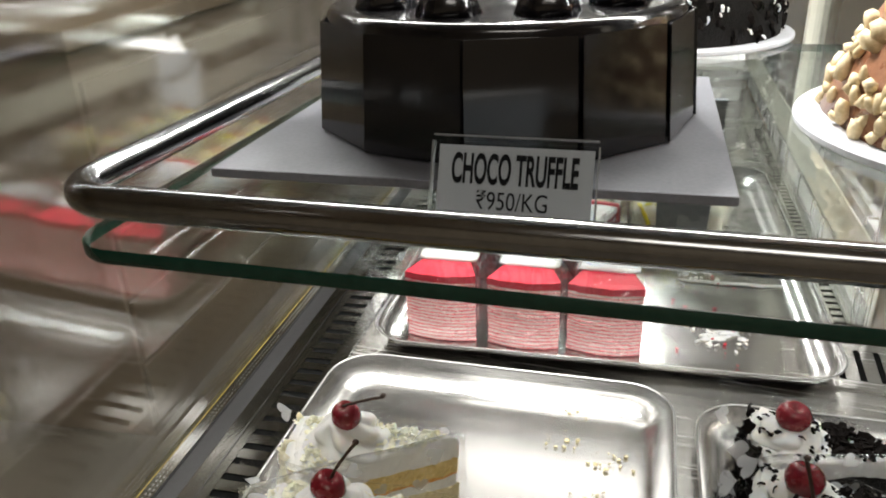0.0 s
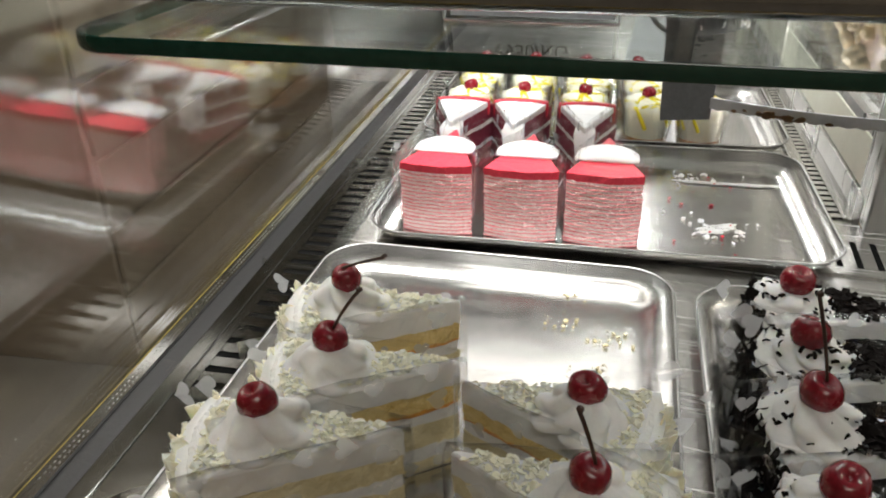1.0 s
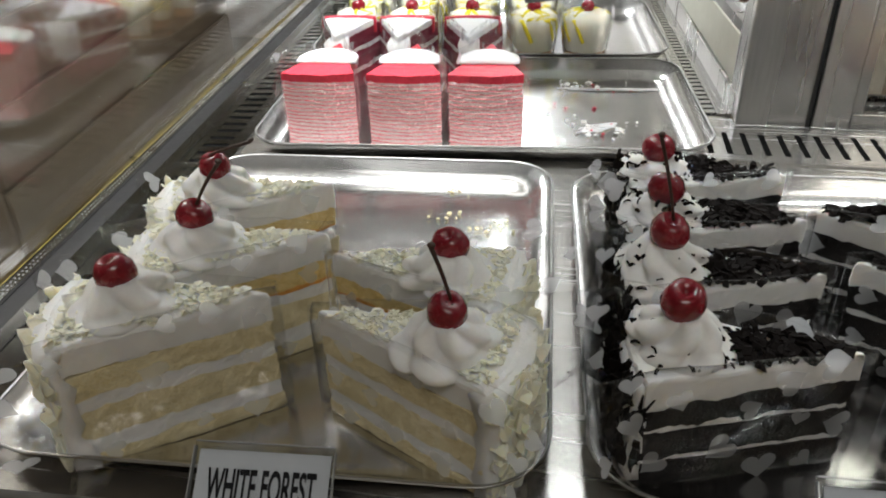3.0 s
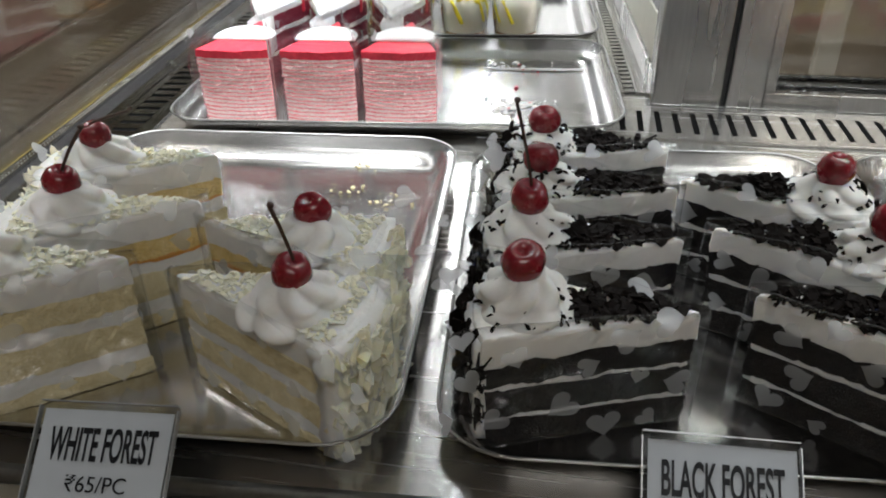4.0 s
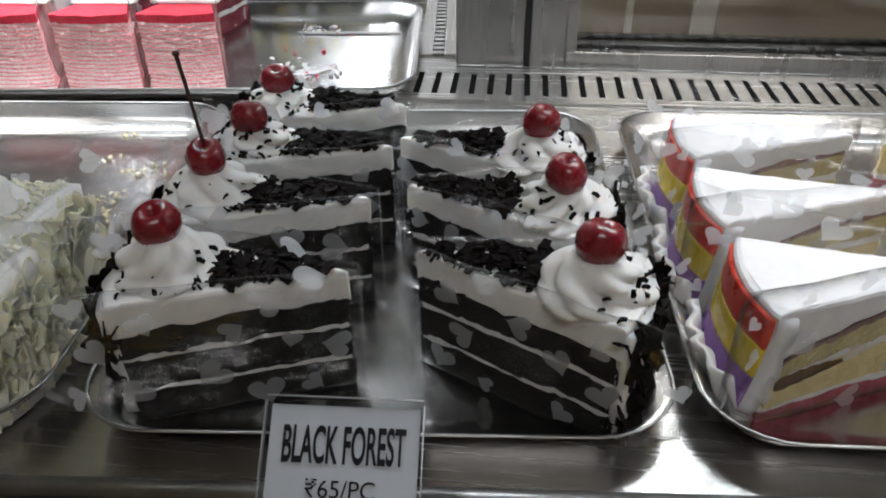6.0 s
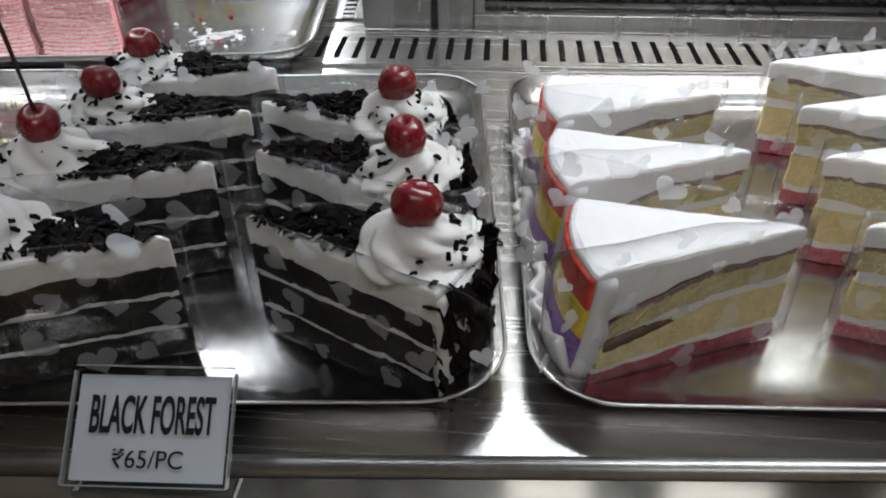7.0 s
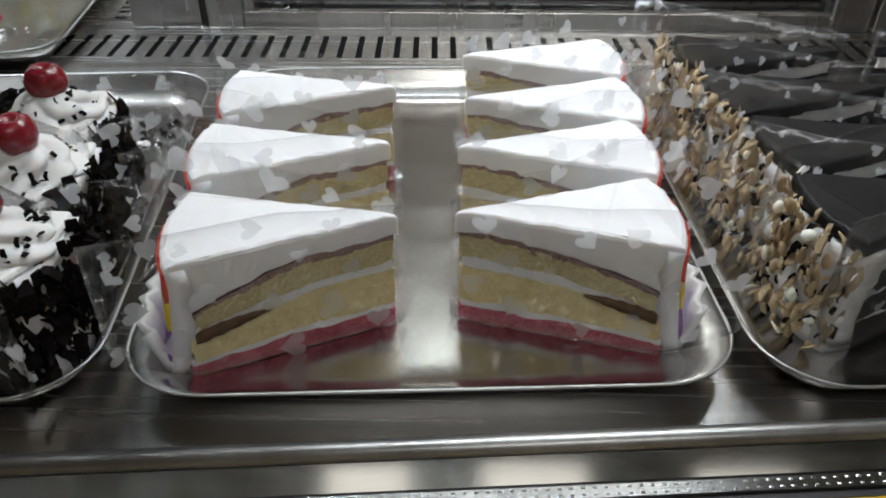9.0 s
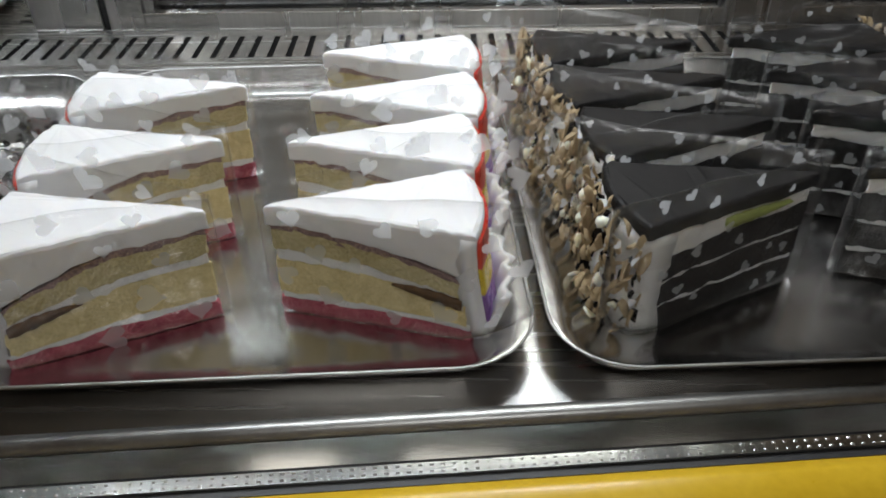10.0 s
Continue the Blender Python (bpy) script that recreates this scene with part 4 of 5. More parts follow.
def dark_slice(m, seed, length=0.090, width=0.054, pistachio=False):
    rng = random.Random(seed)
    s = thing("cake_slice", m, "dark chocolate slice with ganache top and flaked almond edge", "cake slice", "dark chocolate slices")
    for z0, z1, mat, name in ((0.0, 0.014, SPONGE_BROWN, "sponge_layer"), (0.014, 0.0162, CREAM, "cream_layer"), (0.0162, 0.0295, SPONGE_BROWN, "sponge_layer"),
                              (0.0295, 0.0315, CREAM, "cream_layer"), (0.0315, 0.0445, SPONGE_BROWN, "sponge_layer"), (0.0445, 0.0530, CREAM, "cream_layer")):
        if z1 > 0.05:
            layer(name, s, mat, length - 0.009, width * 0.9, z0, z1, 0.0006, 0.0004, seed, sag=0.16, crown=0.0)
        else:
            layer(name, s, mat, length - 0.009, width * 0.9, z0, z1, 0.0009 if mat is SPONGE_BROWN else 0.0006, 0.0004 if mat is CREAM else 0.0, seed, sag=0.16)
    layer("ganache_top", s, GANACHE, length, width, 0.0525, HEIGHT + 0.001, 0.0003, -0.0006, seed, soft=0.0018)
    outer_coat("cream_coat", s, CREAM, length - 0.0093, width * 0.93, 0.0, HEIGHT - 0.0065, 0.0105, 0.005, 0.0010)
    if pistachio:
        side_patch("pistachio_smear", s, PISTACHIO, length - 0.009, width * 0.9, 0.18, 0.62, lambda f: 0.0495 - 0.002 * f, 0.0022, "green pistachio paste")
    side_flakes("almond_crust", s, ALMOND, length, width, 0.001, HEIGHT + 0.002, 130, rng, 0.0088, out=0.005, spread=0.005, aspect=0.48, broad=True, single=45, one="almond_flake")
    side_flakes("chocolate_grit", s, DARK_FLAKE, length, width, 0.001, HEIGHT, 60, rng, 0.0050, out=0.004, spread=0.004)
    side_flakes("almond_grit", s, WHITE_FLAKE, length, width, 0.001, HEIGHT, 14, rng, 0.0074, out=0.007, spread=0.004, aspect=0.7, broad=True)
    wrap(s, length, width, HEIGHT + 0.004, rng, 20, size=0.0060, lift=0.016, sheet=FILM_HAZY)
    return s


def red_slice(m, seed, length=0.085, width=0.061):
    rng = random.Random(seed)
    s = thing("cake_slice", m, "red velvet crepe slice wrapped in clear film", "cake slice", "red velvet slices")
    H = 0.055
    layers = 17
    for k in range(layers):
        z0, z1 = H * k / layers, H * (k + 1) / layers
        zm = z0 + 0.38 * (z1 - z0)
        layer("crepe_layer", s, CREPE_RED, length, width, z0, zm, 0.0008, 0.0, seed + k, wavy=0.32)
        layer("cream_layer", s, CREPE_CREAM, length, width, zm, z1, 0.0008, 0.0005, seed + k, wavy=0.32)
    layer("red_top", s, RED_TOP, length, width, H, H + 0.0065, 0.0004, 0.0, seed, wavy=0.4)
    bm = bmesh.new()
    prof = [(0.026, 0), (0.0255, 0.0015), (0.021, 0.0038), (0.012, 0.0054), (0.003, 0.0060)]
    lathe(bm, prof, 28, (length * 0.60, 0, H + 0.0062), shape=lambda a, z_: min(1.0, 0.34 / math.cos(a)) if math.cos(a) > 0.34 else 1.0 + 0.15 * max(0.0, -math.cos(a)))
    part("cream_dome", bm, ICING, s, "smooth white cream on top", True)
    wrap(s, length, width, H + 0.012, rng, 4, wing=0.006, lift=0.010, sheet=FILM_GLOSS)
    return s


def red_back(m, seed, length=0.080, width=0.060):
    rng = random.Random(seed)
    s = thing("cake_slice", m, "dark red velvet slice with white cream, tip to the front", "cake slice", "red velvet slices")
    for z0, z1, mat, name in ((0, 0.016, SPONGE_RED, "sponge_layer"), (0.016, 0.020, CREAM, "cream_layer"), (0.020, 0.036, SPONGE_RED, "sponge_layer"), (0.036, 0.040, CREAM, "cream_layer"), (0.040, 0.054, SPONGE_RED, "sponge_layer")):
        layer(name, s, mat, length, width, z0, z1, 0.0008, 0, seed, wavy=0.6)
    layer("cream_top", s, ICING, length * 0.86, width * 0.86, 0.054, 0.060, 0.0004, 0, seed, soft=0.0015)
    outer_coat("red_edge", s, RED_TOP, length * 0.86, width * 0.9, 0.046, 0.061, 0.006)
    bm = bmesh.new()
    rings(bm, [[(-0.0015 - 0.001 * f, y * (1 - 0.4 * (1 - f)), 0.022 + 0.033 * f) for y in (-0.010, 0.0, 0.010)] + [(0.022, 0.009, 0.022 + 0.033 * f), (0.022, -0.009, 0.022 + 0.033 * f)] for f in (0, 0.5, 1)])
    part("cream_drip", bm, ICING, s, "white cream running down the tip", True)
    wrap(s, length, width, 0.062, rng, 4, wing=0.004, lift=0.010, sheet=FILM_GLOSS)
    return s


Z = DECK_Z + 0.0022
for n_, (x, y, a, st) in enumerate(((0.160, 0.282, 184, 0.0), (0.157, 0.341, 184, 0.040), (0.158, 0.395, 183, 0.0), (0.156, 0.450, 183, 0.0))):
    black_forest(place(x, y, a, Z), 11 + n_, stem=st, sunk=(0.0, 0.001, 0.0055, 0.0065)[n_])
for n_, (x, y, a) in enumerate(((0.1815, 0.300, -11), (0.169, 0.355, -9), (0.157, 0.4065, -6))):
    black_forest(place(x, y, a, Z), 21 + n_, sunk=(0.0, 0.0025, 0.003)[n_])
for n_, (x, y, a, st) in enumerate(((-0.092, 0.272, 200, 0.0), (-0.083, 0.328, 203, 0.024), (-0.099, 0.382, 202, 0.020))):
    white_forest(place(x, y, a, Z), 31 + n_, stem=st, lean=((0, 0, 1), (0.42, 0.15, 0.9), (1.0, 0.25, 0.45))[n_], pale=n_ == 0)
for n_, (x, y, a, st) in enumerate(((-0.073, 0.2725, -9, 0.024), (-0.083, 0.321, -5, 0.0))):
    white_forest(place(x, y, a, Z), 41 + n_, stem=st, lean=(-0.28, 0.1, 1), tall_=0.0585, pale=n_ == 0)
for n_, (x, y, a) in enumerate(((0.4070, 0.3115, 186), (0.3995, 0.3740, 185), (0.3980, 0.4370, 183))):
    iced_slice(place(x, y, a, Z), 51 + n_)
for n_, (x, y, a) in enumerate(((0.4300, 0.3145, 4), (0.4310, 0.3710, 4), (0.4345, 0.4240, 4), (0.4340, 0.4830, 4))):
    iced_slice(place(x, y, a, Z), 61 + n_)
for n_, (x, y, a) in enumerate(((0.673, 0.337, 190), (0.671, 0.390, 188), (0.662, 0.442, 186), (0.657, 0.494, 184))):
    dark_slice(place(x, y, a, Z), 71 + n_, pistachio=n_ == 0)
for n_, (x, y, a) in enumerate(((0.696, 0.342, 2), (0.692, 0.397, 2), (0.688, 0.449, 2), (0.682, 0.501, 2))):
    dark_slice(place(x, y, a, Z), 81 + n_)
for n_, (x, y) in enumerate(((-0.1845, 0.584), (-0.114, 0.5905), (-0.048, 0.5985))):
    red_slice(place(x - 0.007, y + 0.085, -85, Z), 91 + n_)
for n_, (x, y) in enumerate(((-0.205, 0.690), (-0.146, 0.697), (-0.080, 0.703))):
    red_back(place(x, y, 97, Z), 96 + n_)

# ---- dessert cups ----


def dessert_cup(m, seed):
    rng = random.Random(seed)
    c = thing("dessert_cup", m, "clear plastic cup of cream with yellow drizzle and cherry", "dessert cup", "dessert cups on the tray")
    bm = bmesh.new()
    lathe(bm, [(0.0225, 0.0), (0.0302, 0.060), (0.0315, 0.0605), (0.0315, 0.0615), (0.0295, 0.0615), (0.0217, 0.001)], 32)
    g = part("tumbler", bm, CUP, c, "", True)
    g.visible_shadow = False
    bm = bmesh.new()
    lathe(bm, [(0.0208, 0.0014), (0.0222, 0.012)], 28, shape=lambda a, z_: 1 + 0.01 * math.sin(9 * a))
    part("biscuit_base", bm, CRUMBLE, c)
    bm = bmesh.new()
    lathe(bm, [(0.0219, 0.0122), (0.0262, 0.041), (0.0250, 0.0475), (0.017, 0.0515), (0.006, 0.0525)], 32, shape=lambda a, z_: 1 + (0.05 * math.sin(6 * a + z_ * 200) if z_ > 0.04 else 0))
    part("cream", bm, CUP_CREAM, c, "", True)
    bm = bmesh.new()
    for k in range(6):
        a = rng.uniform(0, 6.28)
        pts = [(q * math.cos(a + 0.8 * q * 40) * 0.024, q * math.sin(a + 0.8 * q * 40) * 0.026, 0.0530 - 0.0055 * q * q) for q in (0.2, 0.4, 0.6, 0.8, 0.97)]
        pts += [(1.0 * math.cos(a + 32 + 0.1 * j) * (0.0258 - 0.0006 * j), 1.0 * math.sin(a + 32 + 0.1 * j) * (0.0258 - 0.0006 * j), 0.0455 - 0.0055 * j) for j in range(5)]
        tube(bm, pts, 0.0019, 6)
    part("drizzle", bm, LEMON, c, "yellow syrup drizzle", True)
    cherry(c, 0, 0, 0.0560, rng, 0.0072)
    return c


n_ = 0
for y, row in ((0.828, (-0.2245, -0.1655, -0.100, -0.0345, 0.0210)), (0.892, (-0.229, -0.1690, -0.106, -0.042)), (0.955, (-0.241, -0.1800, -0.119, -0.058))):
    for col, x in enumerate(row):
        dessert_cup(place(x, y + 0.0055 * col, 0, Z), 200 + n_)
        n_ += 1

# ---- price tags ----


def letters(text, size, parent, m, width, bold):
    cu = bpy.data.curves.new("lettering", "FONT")
    cu.body, cu.size, cu.align_x, cu.align_y, cu.extrude = text, size, "CENTER", "CENTER", 0.0001
    cu.offset = bold
    ob = new("lettering", cu)
    dg = bpy.context.evaluated_depsgraph_get()
    me = bpy.data.meshes.new_from_object(ob.evaluated_get(dg))
    bpy.data.objects.remove(ob)
    xs = [v.co.x for v in me.vertices]
    k = width / (max(xs) - min(xs))
    me.transform(Matrix.Diagonal((k, 1, 1, 1)))
    me.materials.clear()
    me.materials.append(INK)
    t = new("lettering", me)
    t.parent, t.matrix_basis = parent, m
    return t


def price_tag(m, title, price, label, w=0.0545, h=0.0392):
    """Printed card in a clear acrylic sleeve; it leans back in its own x-z plane."""
    t = thing("price_tag", m, label, "price tag", "price tags")
    bm = bmesh.new()
    box(bm, -w / 2, w / 2, 0, 0.0006, 0.0014, h - 0.0012)
    part("card", bm, PAPER, t, "white printed card")
    for nm, y0, y1, z0, z1 in (("front_sheet", -0.0014, -0.0006, 0, h), ("back_sheet", 0.0012, 0.0020, 0, h), ("top_fold", -0.0012, 0.0018, h + 0.0001, h + 0.0017)):
        bm = bmesh.new()
        box(bm, -w / 2 - 0.0020, w / 2 + 0.0012, y0, y1, z0, z1, bevel=0.0003)
        g_ = part(nm, bm, ACRYLIC, t, "clear acrylic")
        g_.visible_shadow = False
    bm = bmesh.new()
    for x0, x1, z0, z1 in ((-w / 2 - 0.0025, -w / 2 - 0.0020, 0, h), (w / 2 + 0.0012, w / 2 + 0.0017, 0, h), (-w / 2 - 0.0020, w / 2 + 0.0012, -0.0005, 0), (-w / 2 - 0.0020, w / 2 + 0.0012, h + 0.0017, h + 0.0022)):
        box(bm, x0, x1, -0.0013, 0.0018, z0, z1)
    part("sleeve_edge", bm, SLEEVE, t, "bright cut edge of the sleeve")
    letters(title, 0.0142 if h < 0.037 else 0.0182, t, pose(0, -0.0003, h * (0.68 if h < 0.037 else 0.60), 90), w * 0.82, 0.00040)
    letters(price, 0.0088, t, pose(0, -0.0003, h * (0.33 if h < 0.037 else 0.22), 90), w * 0.46, 0.0)
    return t


price_tag(pose(0.1675, 0.2065, DECK_Z + 0.0085, -50, 0, 3), "BLACK FOREST", "\u20b965/PC", "black forest price tag leaning on the tray rim")
price_tag(pose(-0.0725, 0.183, DECK_Z + 0.0085, -52, 0, 6), "WHITE FOREST", "\u20b965/PC", "white forest price tag leaning on the tray rim")

# ---- glass shelf above, with whole cakes ----
SHELF_Z = 1.041
SHELF = place(-0.190, 0.228, 3.4)
SW = 0.95
shelf = setting("glass_shelf", "clear glass shelf with green edge and rounded corner", SHELF, "glass shelf")
ring_ = [(0.018 + 0.018 * math.cos(radians(a)), 0.018 + 0.018 * math.sin(radians(a))) for a in range(180, 271, 12)]
ring_ += [(SW, 0.0), (SW, 0.395), (0.262, 0.410), (0.250, 0.425), (0.235, 1.15), (0.0, 1.15)]


def outset(ring, d):
    out = []
    for i, (x, y) in enumerate(ring):
        (x0, y0), (x1, y1) = ring[i - 1], ring[(i + 1) % len(ring)]
        tx, ty = x1 - x0, y1 - y0
        k = math.hypot(tx, ty)
        out.append((x + ty / k * d, y - tx / k * d))
    return out


bm = bmesh.new()
rings(bm, [[(x, y, z) for x, y in ring_] for z in (SHELF_Z, SHELF_Z + 0.006)])
g = part("pane", bm, SHELF_GLASS, shelf)
g.visible_shadow = False
bm = bmesh.new()
rings(bm, [[(x, y, z) for x, y in outset(ring_, d)] for d, z in ((0.0003, SHELF_Z + 0.0003), (0.0009, SHELF_Z + 0.0012), (0.0009, SHELF_Z + 0.0050), (0.0003, SHELF_Z + 0.0057))], cap=False)
part("ground_edge", bm, GREEN_EDGE, shelf, "dark green ground edge", True)
rail = thing("guard_rail", SHELF, "bent chrome tube rail round the glass shelf", "rail", kind="structure")
bm = bmesh.new()
pts = [(0.95, 0.001, 1.0640), (0.80, 0.001, 1.0640), (0.50, 0.001, 1.0640), (0.20, 0.001, 1.0640), (0.03, 0.001, 1.0640)]
for i in range(9):
    a = radians(270 - 90 * i / 8)
    pts.append((0.022 + 0.020 * math.cos(a), 0.021 + 0.020 * math.sin(a), 1.0640))
pts += [(0.002, 0.10, 1.0640), (0.002, 0.40, 1.0640), (0.002, 0.75, 1.0640), (0.002, 1.15, 1.0640)]
tube(bm, pts, 0.0058, 20)
part("tube", bm, CHROME, rail, "", True)
for x, y in ((0.60, 0.001), (0.002, 0.90)):
    bm = bmesh.new()
    lathe(bm, [(0.004, SHELF_Z + 0.006), (0.004, 1.061)], 16, (x, y, 0))
    part("standoff", bm, CHROME, rail, "", True)
brk = thing("shelf_bracket", SHELF, "steel bracket that carries the glass shelf", "bracket", kind="structure")
for x in (0.42, 0.90):
    bm = bmesh.new()
    box(bm, x, x + 0.010, 0.32, 0.445, SHELF_Z - 0.010, SHELF_Z - 0.001)
    part("arm", bm, FRAME, brk)

TOP = SHELF_Z + 0.0062
b = thing("cake_board", place(-0.083, 0.408, 5, TOP), "square silver cake board under the truffle cake", "cake board")
bm = bmesh.new()
box(bm, -0.105, 0.105, -0.098, 0.098, 0, 0.004, bevel=0.0006)
part("board", bm, BOARD, b)
cake = thing("chocolate_cake", place(-0.083, 0.418, 5, TOP + 0.0043), "dark glossy chocolate truffle cake in folded collar", "cake")
bm = bmesh.new()
lathe(bm, [(0.088, 0.0), (0.087, 0.030), (0.085, 0.052), (0.083, 0.0545), (0.078, 0.0552), (0.004, 0.0555)], 64)
part("body", bm, TRUFFLE, cake, "", True)
for k in range(12):
    a0, a1 = 2 * math.pi * k / 12, 2 * math.pi * (k + 0.96) / 12
    bm = bmesh.new()
    rings(bm, [[(r0 * math.cos(a), r0 * math.sin(a), z) for a, r0 in ((a0, 0.0922 + q), (a1, 0.0910 + q), (a1, 0.0900 + q), (a0, 0.0912 + q))] for z, q in ((0.0006, 0.001), (0.050, -0.003))])
    part("collar_panel", bm, TRUFFLE, cake)
for k in range(9):
    a = 2 * math.pi * k / 9 + 0.3
    bm = bmesh.new()
    lathe(bm, [(0.013, 0.0552), (0.012, 0.060), (0.008, 0.066), (0.002, 0.070)], 18, (0.060 * math.cos(a), 0.060 * math.sin(a), 0), shape=lambda t_, z_: 1 + 0.12 * math.cos(6 * t_ + z_ * 300))
    part("ganache_swirl", bm, TRUFFLE, cake, "piped chocolate swirl", True)
price_tag(pose(-0.043, 0.276, TOP + 0.0005, -24, 0, 4), "CHOCO TRUFFLE", "\u20b9950/KG", "truffle cake price tag standing on the glass shelf", 0.0530, 0.0300)


def round_board(x, y, r, label):
    b_ = thing("cake_board", place(x, y, 0, TOP), label, "cake board")
    bm_ = bmesh.new()
    lathe(bm_, [(r - 0.001, 0), (r, 0.001), (r, 0.0032), (r - 0.001, 0.004)], 56)
    part("board", bm_, WHITE_BOARD, b_, "", False)


round_board(0.162, 0.446, 0.108, "round white board under the nut cake")
nut = thing("nut_cake", place(0.162, 0.446, 0, TOP + 0.0043), "cone shaped cake covered with cashew nuts", "cake")
bm = bmesh.new()
cone = [(0.095, 0.0), (0.090, 0.02), (0.070, 0.06), (0.052, 0.095), (0.030, 0.12), (0.005, 0.13)]
lathe(bm, cone, 40, shape=lambda a, z_: 1 + 0.02 * math.sin(7 * a))
part("body", bm, surface("caramel_icing", (0.16, 0.06, 0.03), (0.34, 0.16, 0.09), 0.3, 0, 80, 500, 0.4), nut, "", True)
bm = bmesh.new()
rng = random.Random(5)
for _ in range(420):
    z = 0.11 * rng.random() ** 1.5
    r = np.interp(z, [c[1] for c in cone], [c[0] for c in cone])
    a = rng.uniform(0, 6.28)
    s_ = rng.uniform(0.0030, 0.0062)
    m = Matrix.Translation((r * math.cos(a), r * math.sin(a), z + 0.002)) @ tumble(rng, 1.2)
    made = bmesh.ops.create_icosphere(bm, subdivisions=1, radius=s_, matrix=m @ Matrix.Diagonal((1.35, 0.8, 0.7, 1)))
    for v in made["verts"]:
        v.co += Vector((rng.gauss(0, 1), rng.gauss(0, 1), rng.gauss(0, 1))) * s_ * 0.12
tagged(part("nut_crust", bm, NUT, nut, "chopped cashew nuts", True), kind="stuff")
round_board(-0.030, 0.682, 0.098, "round white board under the shavings cake")
dk = thing("shavings_cake", place(-0.030, 0.682, 0, TOP + 0.0043), "dark chocolate cake covered with shavings and white flecks", "cake")
bm = bmesh.new()
lathe(bm, [(0.088, 0), (0.088, 0.065), (0.084, 0.07), (0.004, 0.071)], 40)
part("body", bm, SPONGE_BROWN, dk, "", True)
for count, mat, nm, sz in ((420, DARK_FLAKE, "shaving_crust", 0.008), (150, CREAM, "white_flecks", 0.0045)):
    bm = bmesh.new()
    for _ in range(count):
        a, z = rng.uniform(0, 6.28), rng.uniform(0.001, 0.068)
        turn = Euler((rng.uniform(-1, 1), 1.4 + rng.gauss(0, 0.4), a)).to_matrix().to_4x4()
        flake(bm, (0.0895 * math.cos(a), 0.0895 * math.sin(a), z), sz * rng.uniform(0.6, 1.3), turn)
    tagged(part(nm, bm, mat, dk), kind="stuff")

# Housing added for the shelf's fill lamp, hidden behind the truffle cake.
lamp = thing("shelf_lamp", place(-0.085, 0.668, 0), "slim white housing added for a fill lamp under the glass shelf", "lamp")
bm = bmesh.new()
box(bm, -0.122, 0.122, -0.030, 0.024, 1.0295, SHELF_Z - 0.0006, bevel=0.001)
part("housing", bm, IVORY, lamp)

# ---- shop furniture beyond the side glass ----
for n_, (x, y, h) in enumerate(((-1.55, 1.9, 0.95), (-1.75, 0.2, 0.80))):
    c = thing("wooden_counter", place(x, y, 8), "brown wooden shop counter with plank front beyond the glass", "counter", "shop counters")
    bm = bmesh.new()
    box(bm, -0.3, 0.3, -0.75, 0.75, 0.0, h - 0.041, bevel=0.004)
    part("body", bm, PLASTER, c)
    bm = bmesh.new()
    box(bm, -0.34, 0.34, -0.8, 0.8, h - 0.04, h, bevel=0.006)
    part("top", bm, PLASTER, c, "brown counter top")
    for k in range(5):
        bm = bmesh.new()
        box(bm, 0.301, 0.314, -0.74, 0.74, 0.05 + k * h * 0.17, 0.05 + k * h * 0.17 + h * 0.155, bevel=0.003)
        part("plank", bm, PLASTER, c)

# ---- crumbs and scraps left on the trays ----


def crumbs(label, spots, mat, count, spread, size, seed):
    rng = random.Random(seed)
    bm = bmesh.new()
    for _ in range(count):
        x, y = rng.choice(spots)
        x, y = x + rng.gauss(0, spread), y + rng.gauss(0, spread)
        flake(bm, (x, y, DECK_Z + 0.0026 + rng.uniform(0, 0.0012)), size * rng.uniform(0.3, 1.2) ** 1.5, tumble(rng, 0.35), aspect=rng.uniform(0.4, 1.0))
    tagged(part("cake_crumbs", bm, mat), label, "crumbs", kind="stuff")


crumbs("white cake crumbs left on the steel tray", [(-0.055, 0.470), (-0.020, 0.460), (-0.028, 0.425), (-0.018, 0.400), (-0.06, 0.515)], SPONGE_PALE, 80, 0.007, 0.0028, 1)
crumbs("smeared white cream on the red velvet tray", [(0.035, 0.640), (0.025, 0.655), (0.060, 0.650), (0.01, 0.76), (0.04, 0.775)], CREAM, 46, 0.010, 0.0055, 2)
crumbs("red crumbs on the steel tray", [(0.040, 0.760), (0.045, 0.750), (0.020, 0.700), (0.0, 0.62), (0.05, 0.62)], RED_TOP, 16, 0.012, 0.0034, 3)
crumbs("chocolate shavings fallen on the steel tray", [(0.235, 0.475), (0.23, 0.45), (0.24, 0.50), (0.03, 0.30)], DARK_FLAKE, 60, 0.012, 0.0042, 4)
crumbs("cream scraps on the steel tray", [(0.232, 0.470), (0.30, 0.47), (0.295, 0.50)], CREAM, 60, 0.007, 0.0045, 5)



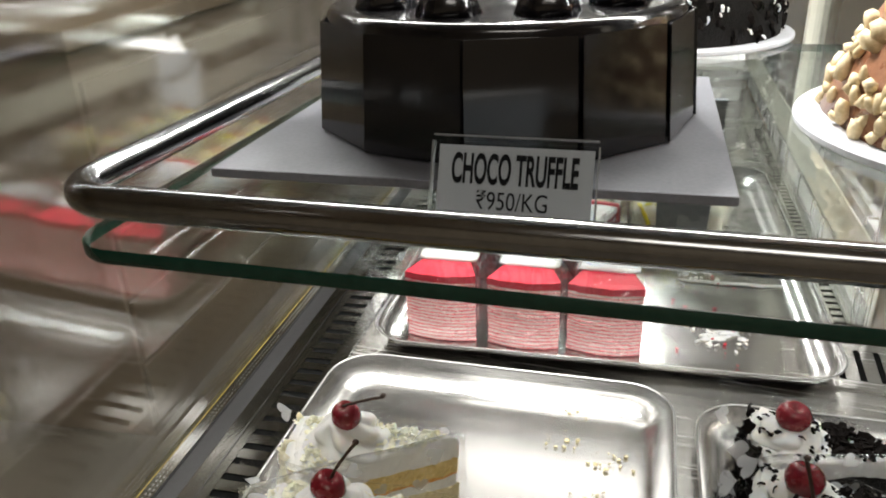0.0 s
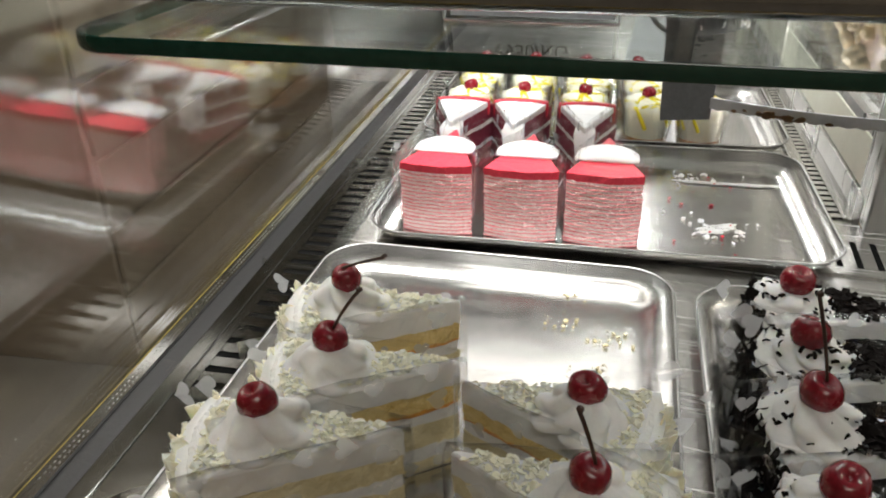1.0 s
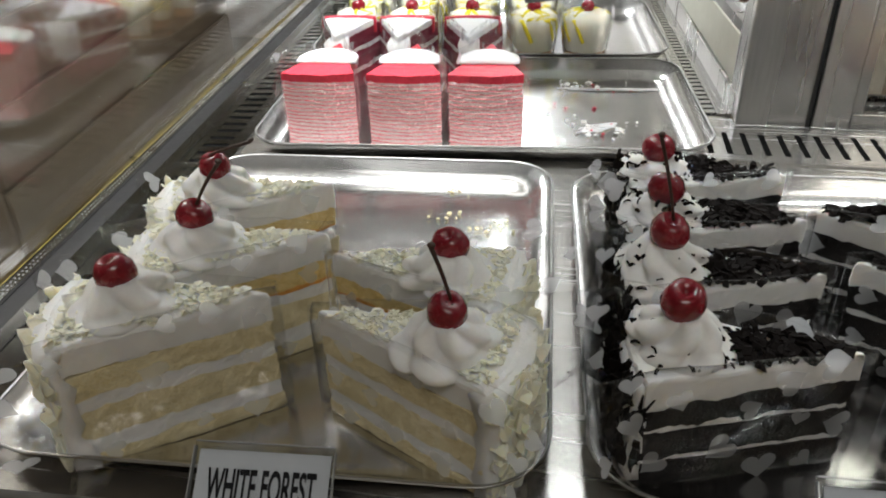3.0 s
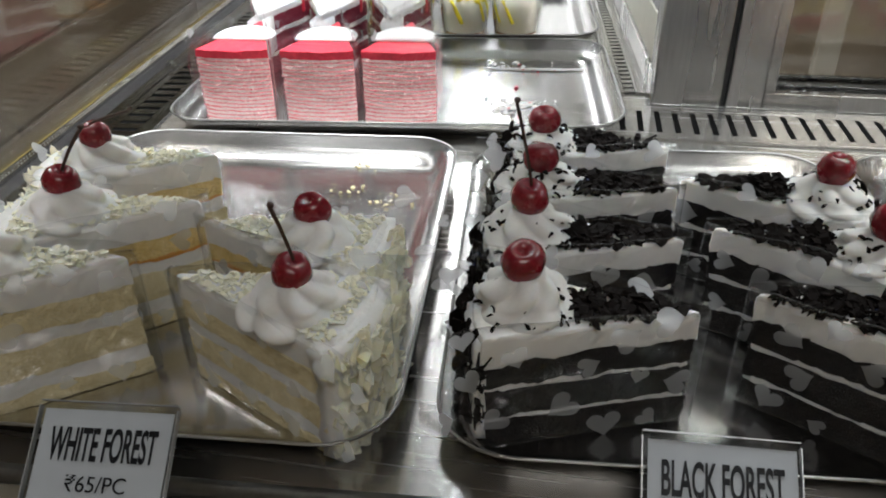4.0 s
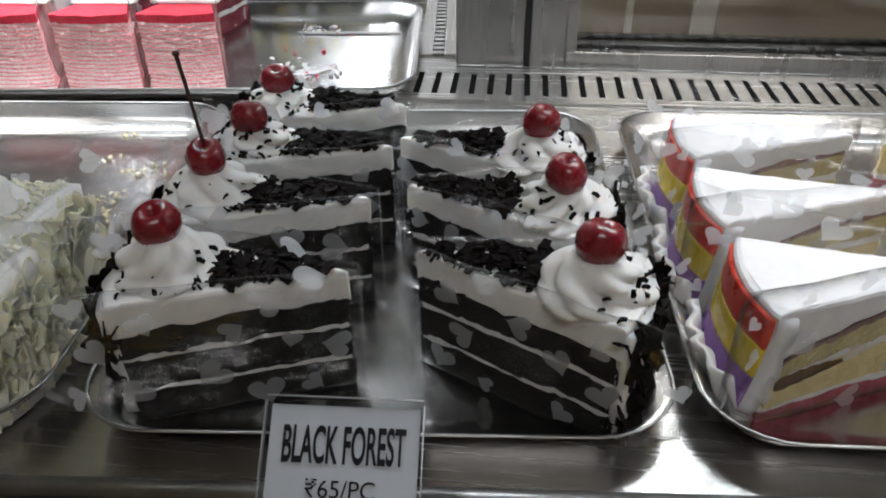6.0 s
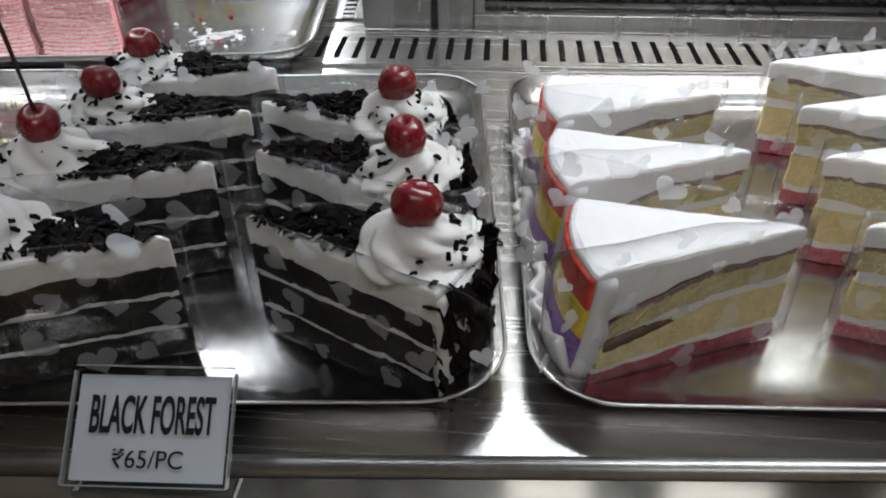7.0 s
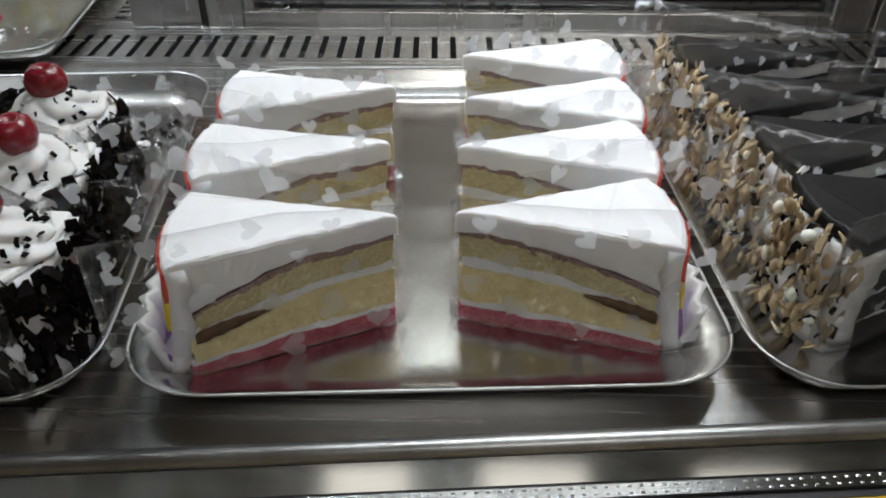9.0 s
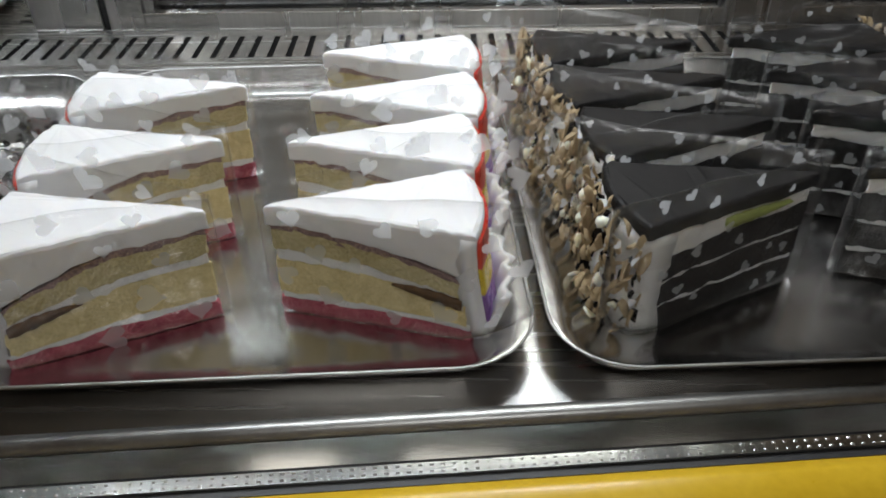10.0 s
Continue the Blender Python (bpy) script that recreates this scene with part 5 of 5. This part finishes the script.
def smear(label, x, y, w_, d_, turn, mat, seed):
    """A thin ragged film of cream wiped over the tray."""
    bm = bmesh.new()
    for k in range(4):
        ox, oy = wobble((k, seed, 0), 1.7, w_ * 0.7), wobble((seed, k, 3), 1.7, d_ * 0.9)
        ring = []
        for i in range(26):
            a = 2 * math.pi * i / 26
            e = 1 + wobble((math.cos(a), math.sin(a), seed + k), 3.0, 0.9)
            ring.append((ox + w_ * (0.5 - 0.09 * k) * e * math.cos(a), oy + d_ * (0.5 - 0.09 * k) * e * math.sin(a)))
        rings(bm, [[(px, py, 0.0002 * k) for px, py in ring], [(px * 0.96, py * 0.96, 0.0006 + 0.0003 * k) for px, py in ring]])
    tagged(part("cream_smear", bm, mat, None, "", True, place(x, y, turn, DECK_Z + 0.0024)), label, "cream smear", kind="stuff")


smear("white cream smear along the back of the red velvet tray", 0.050, 0.752, 0.085, 0.006, 5, CREAM, 1)
smear("white cream smear on the red velvet tray", 0.045, 0.655, 0.030, 0.012, 30, CREAM, 2)

# ---- menu cards standing between the cups ----
knife = thing("cake_knife", Matrix(), "stained serrated cake knife with dark grip, held under the glass shelf", "knife")
bm = bmesh.new()
rings(bm, [[(x + 0.004 * f * k, 0.504 + d, 0.9425 + 0.003 * (x > 0) + (SHELF_Z - 0.0035 - 0.9425) * f) for x, k, d in ((-0.008, -1, 0), (0.021, 1, 0), (0.021, 1, 0.006), (-0.008, -1, 0.006))] for f in (0.0, 0.5, 1.0)])
part("grip", bm, CARD_DARK, knife, "dark slate grip")
bm = bmesh.new()
loops = []
for i in range(61):
    f = i / 60
    x, z = 0.020 + 0.27 * f, 0.9570 - 0.007 * math.sin(math.pi * min(f * 1.2, 1)) + 0.010 * f * f
    tooth = 0.0010 * (i % 2)
    loops.append([(x, 0.500, z - 0.0030 - tooth), (x, 0.5012, z - 0.0030 - tooth), (x, 0.5016, z + 0.0030), (x, 0.5004, z + 0.0030)])
rings(bm, loops)
blade = part("blade", bm, WHITE_BOARD, knife, "pale serrated blade")
bm = bmesh.new()
rng = random.Random(8)
for _ in range(46):
    f = rng.choice((rng.gauss(0.16, 0.05), rng.uniform(0.05, 0.98)))
    f = min(max(f, 0.02), 0.98)
    z = 0.9570 - 0.007 * math.sin(math.pi * min(f * 1.2, 1)) + 0.010 * f * f
    petal(bm, (0.020 + 0.27 * f, 0.4995, z + rng.uniform(-0.0032, -0.0002)), rng.uniform(0.002, 0.007), pose(0, 0, 0, 90, 0, 0), rng, aspect=0.4, curl=0.0)
tagged(part("cake_stain", bm, CRUST, blade, "brown cake stains along the edge"), kind="stuff")
card = thing("menu_card", pose(-0.052, 1.000, DECK_Z + 0.004, -12, 12, 8), "white glossy card with a black curved stripe behind the cups", "sign")
bm = bmesh.new()
box(bm, -0.034, 0.034, 0, 0.0015, 0, 0.125, bevel=0.0004)
panel = part("panel", bm, WHITE_BOARD, card)
bm = bmesh.new()
tube(bm, [(-0.032 + 0.030 * k / 8 + 0.018 * (k / 8) ** 2, -0.0004, 0.118 - 0.034 * math.sin(k / 8 * 1.5)) for k in range(9)], 0.0034, 6)
part("stripe", bm, RUBBER, panel, "black curved stripe", True)

# ---- clear plastic scraps beside the side vent ----
for x, y, a in ((-0.291, 0.703, 20), (-0.243, 0.630, -40)):
    clip = thing("plastic_scrap", place(x, y, a, DECK_Z + 0.003), "crumpled scrap of clear plastic beside the vent", "plastic scrap")
    bm = bmesh.new()
    rows_ = [[Vector((0.011 * (i - 2), 0.008 * (k - 1.5) + wobble((i, k, a), 0.9, 0.004), 0.003 + 0.006 * abs(math.sin(i * 1.3 + k * 0.9)))) for i in range(5)] for k in range(4)]
    vs_ = [[bm.verts.new(p) for p in line] for line in rows_]
    for k in range(3):
        for i in range(4):
            bm.faces.new((vs_[k][i], vs_[k][i + 1], vs_[k + 1][i + 1], vs_[k + 1][i]))
    bmesh.ops.solidify(bm, geom=bm.faces[:], thickness=0.0003)
    part("sheet", bm, FILM, clip, "", True)
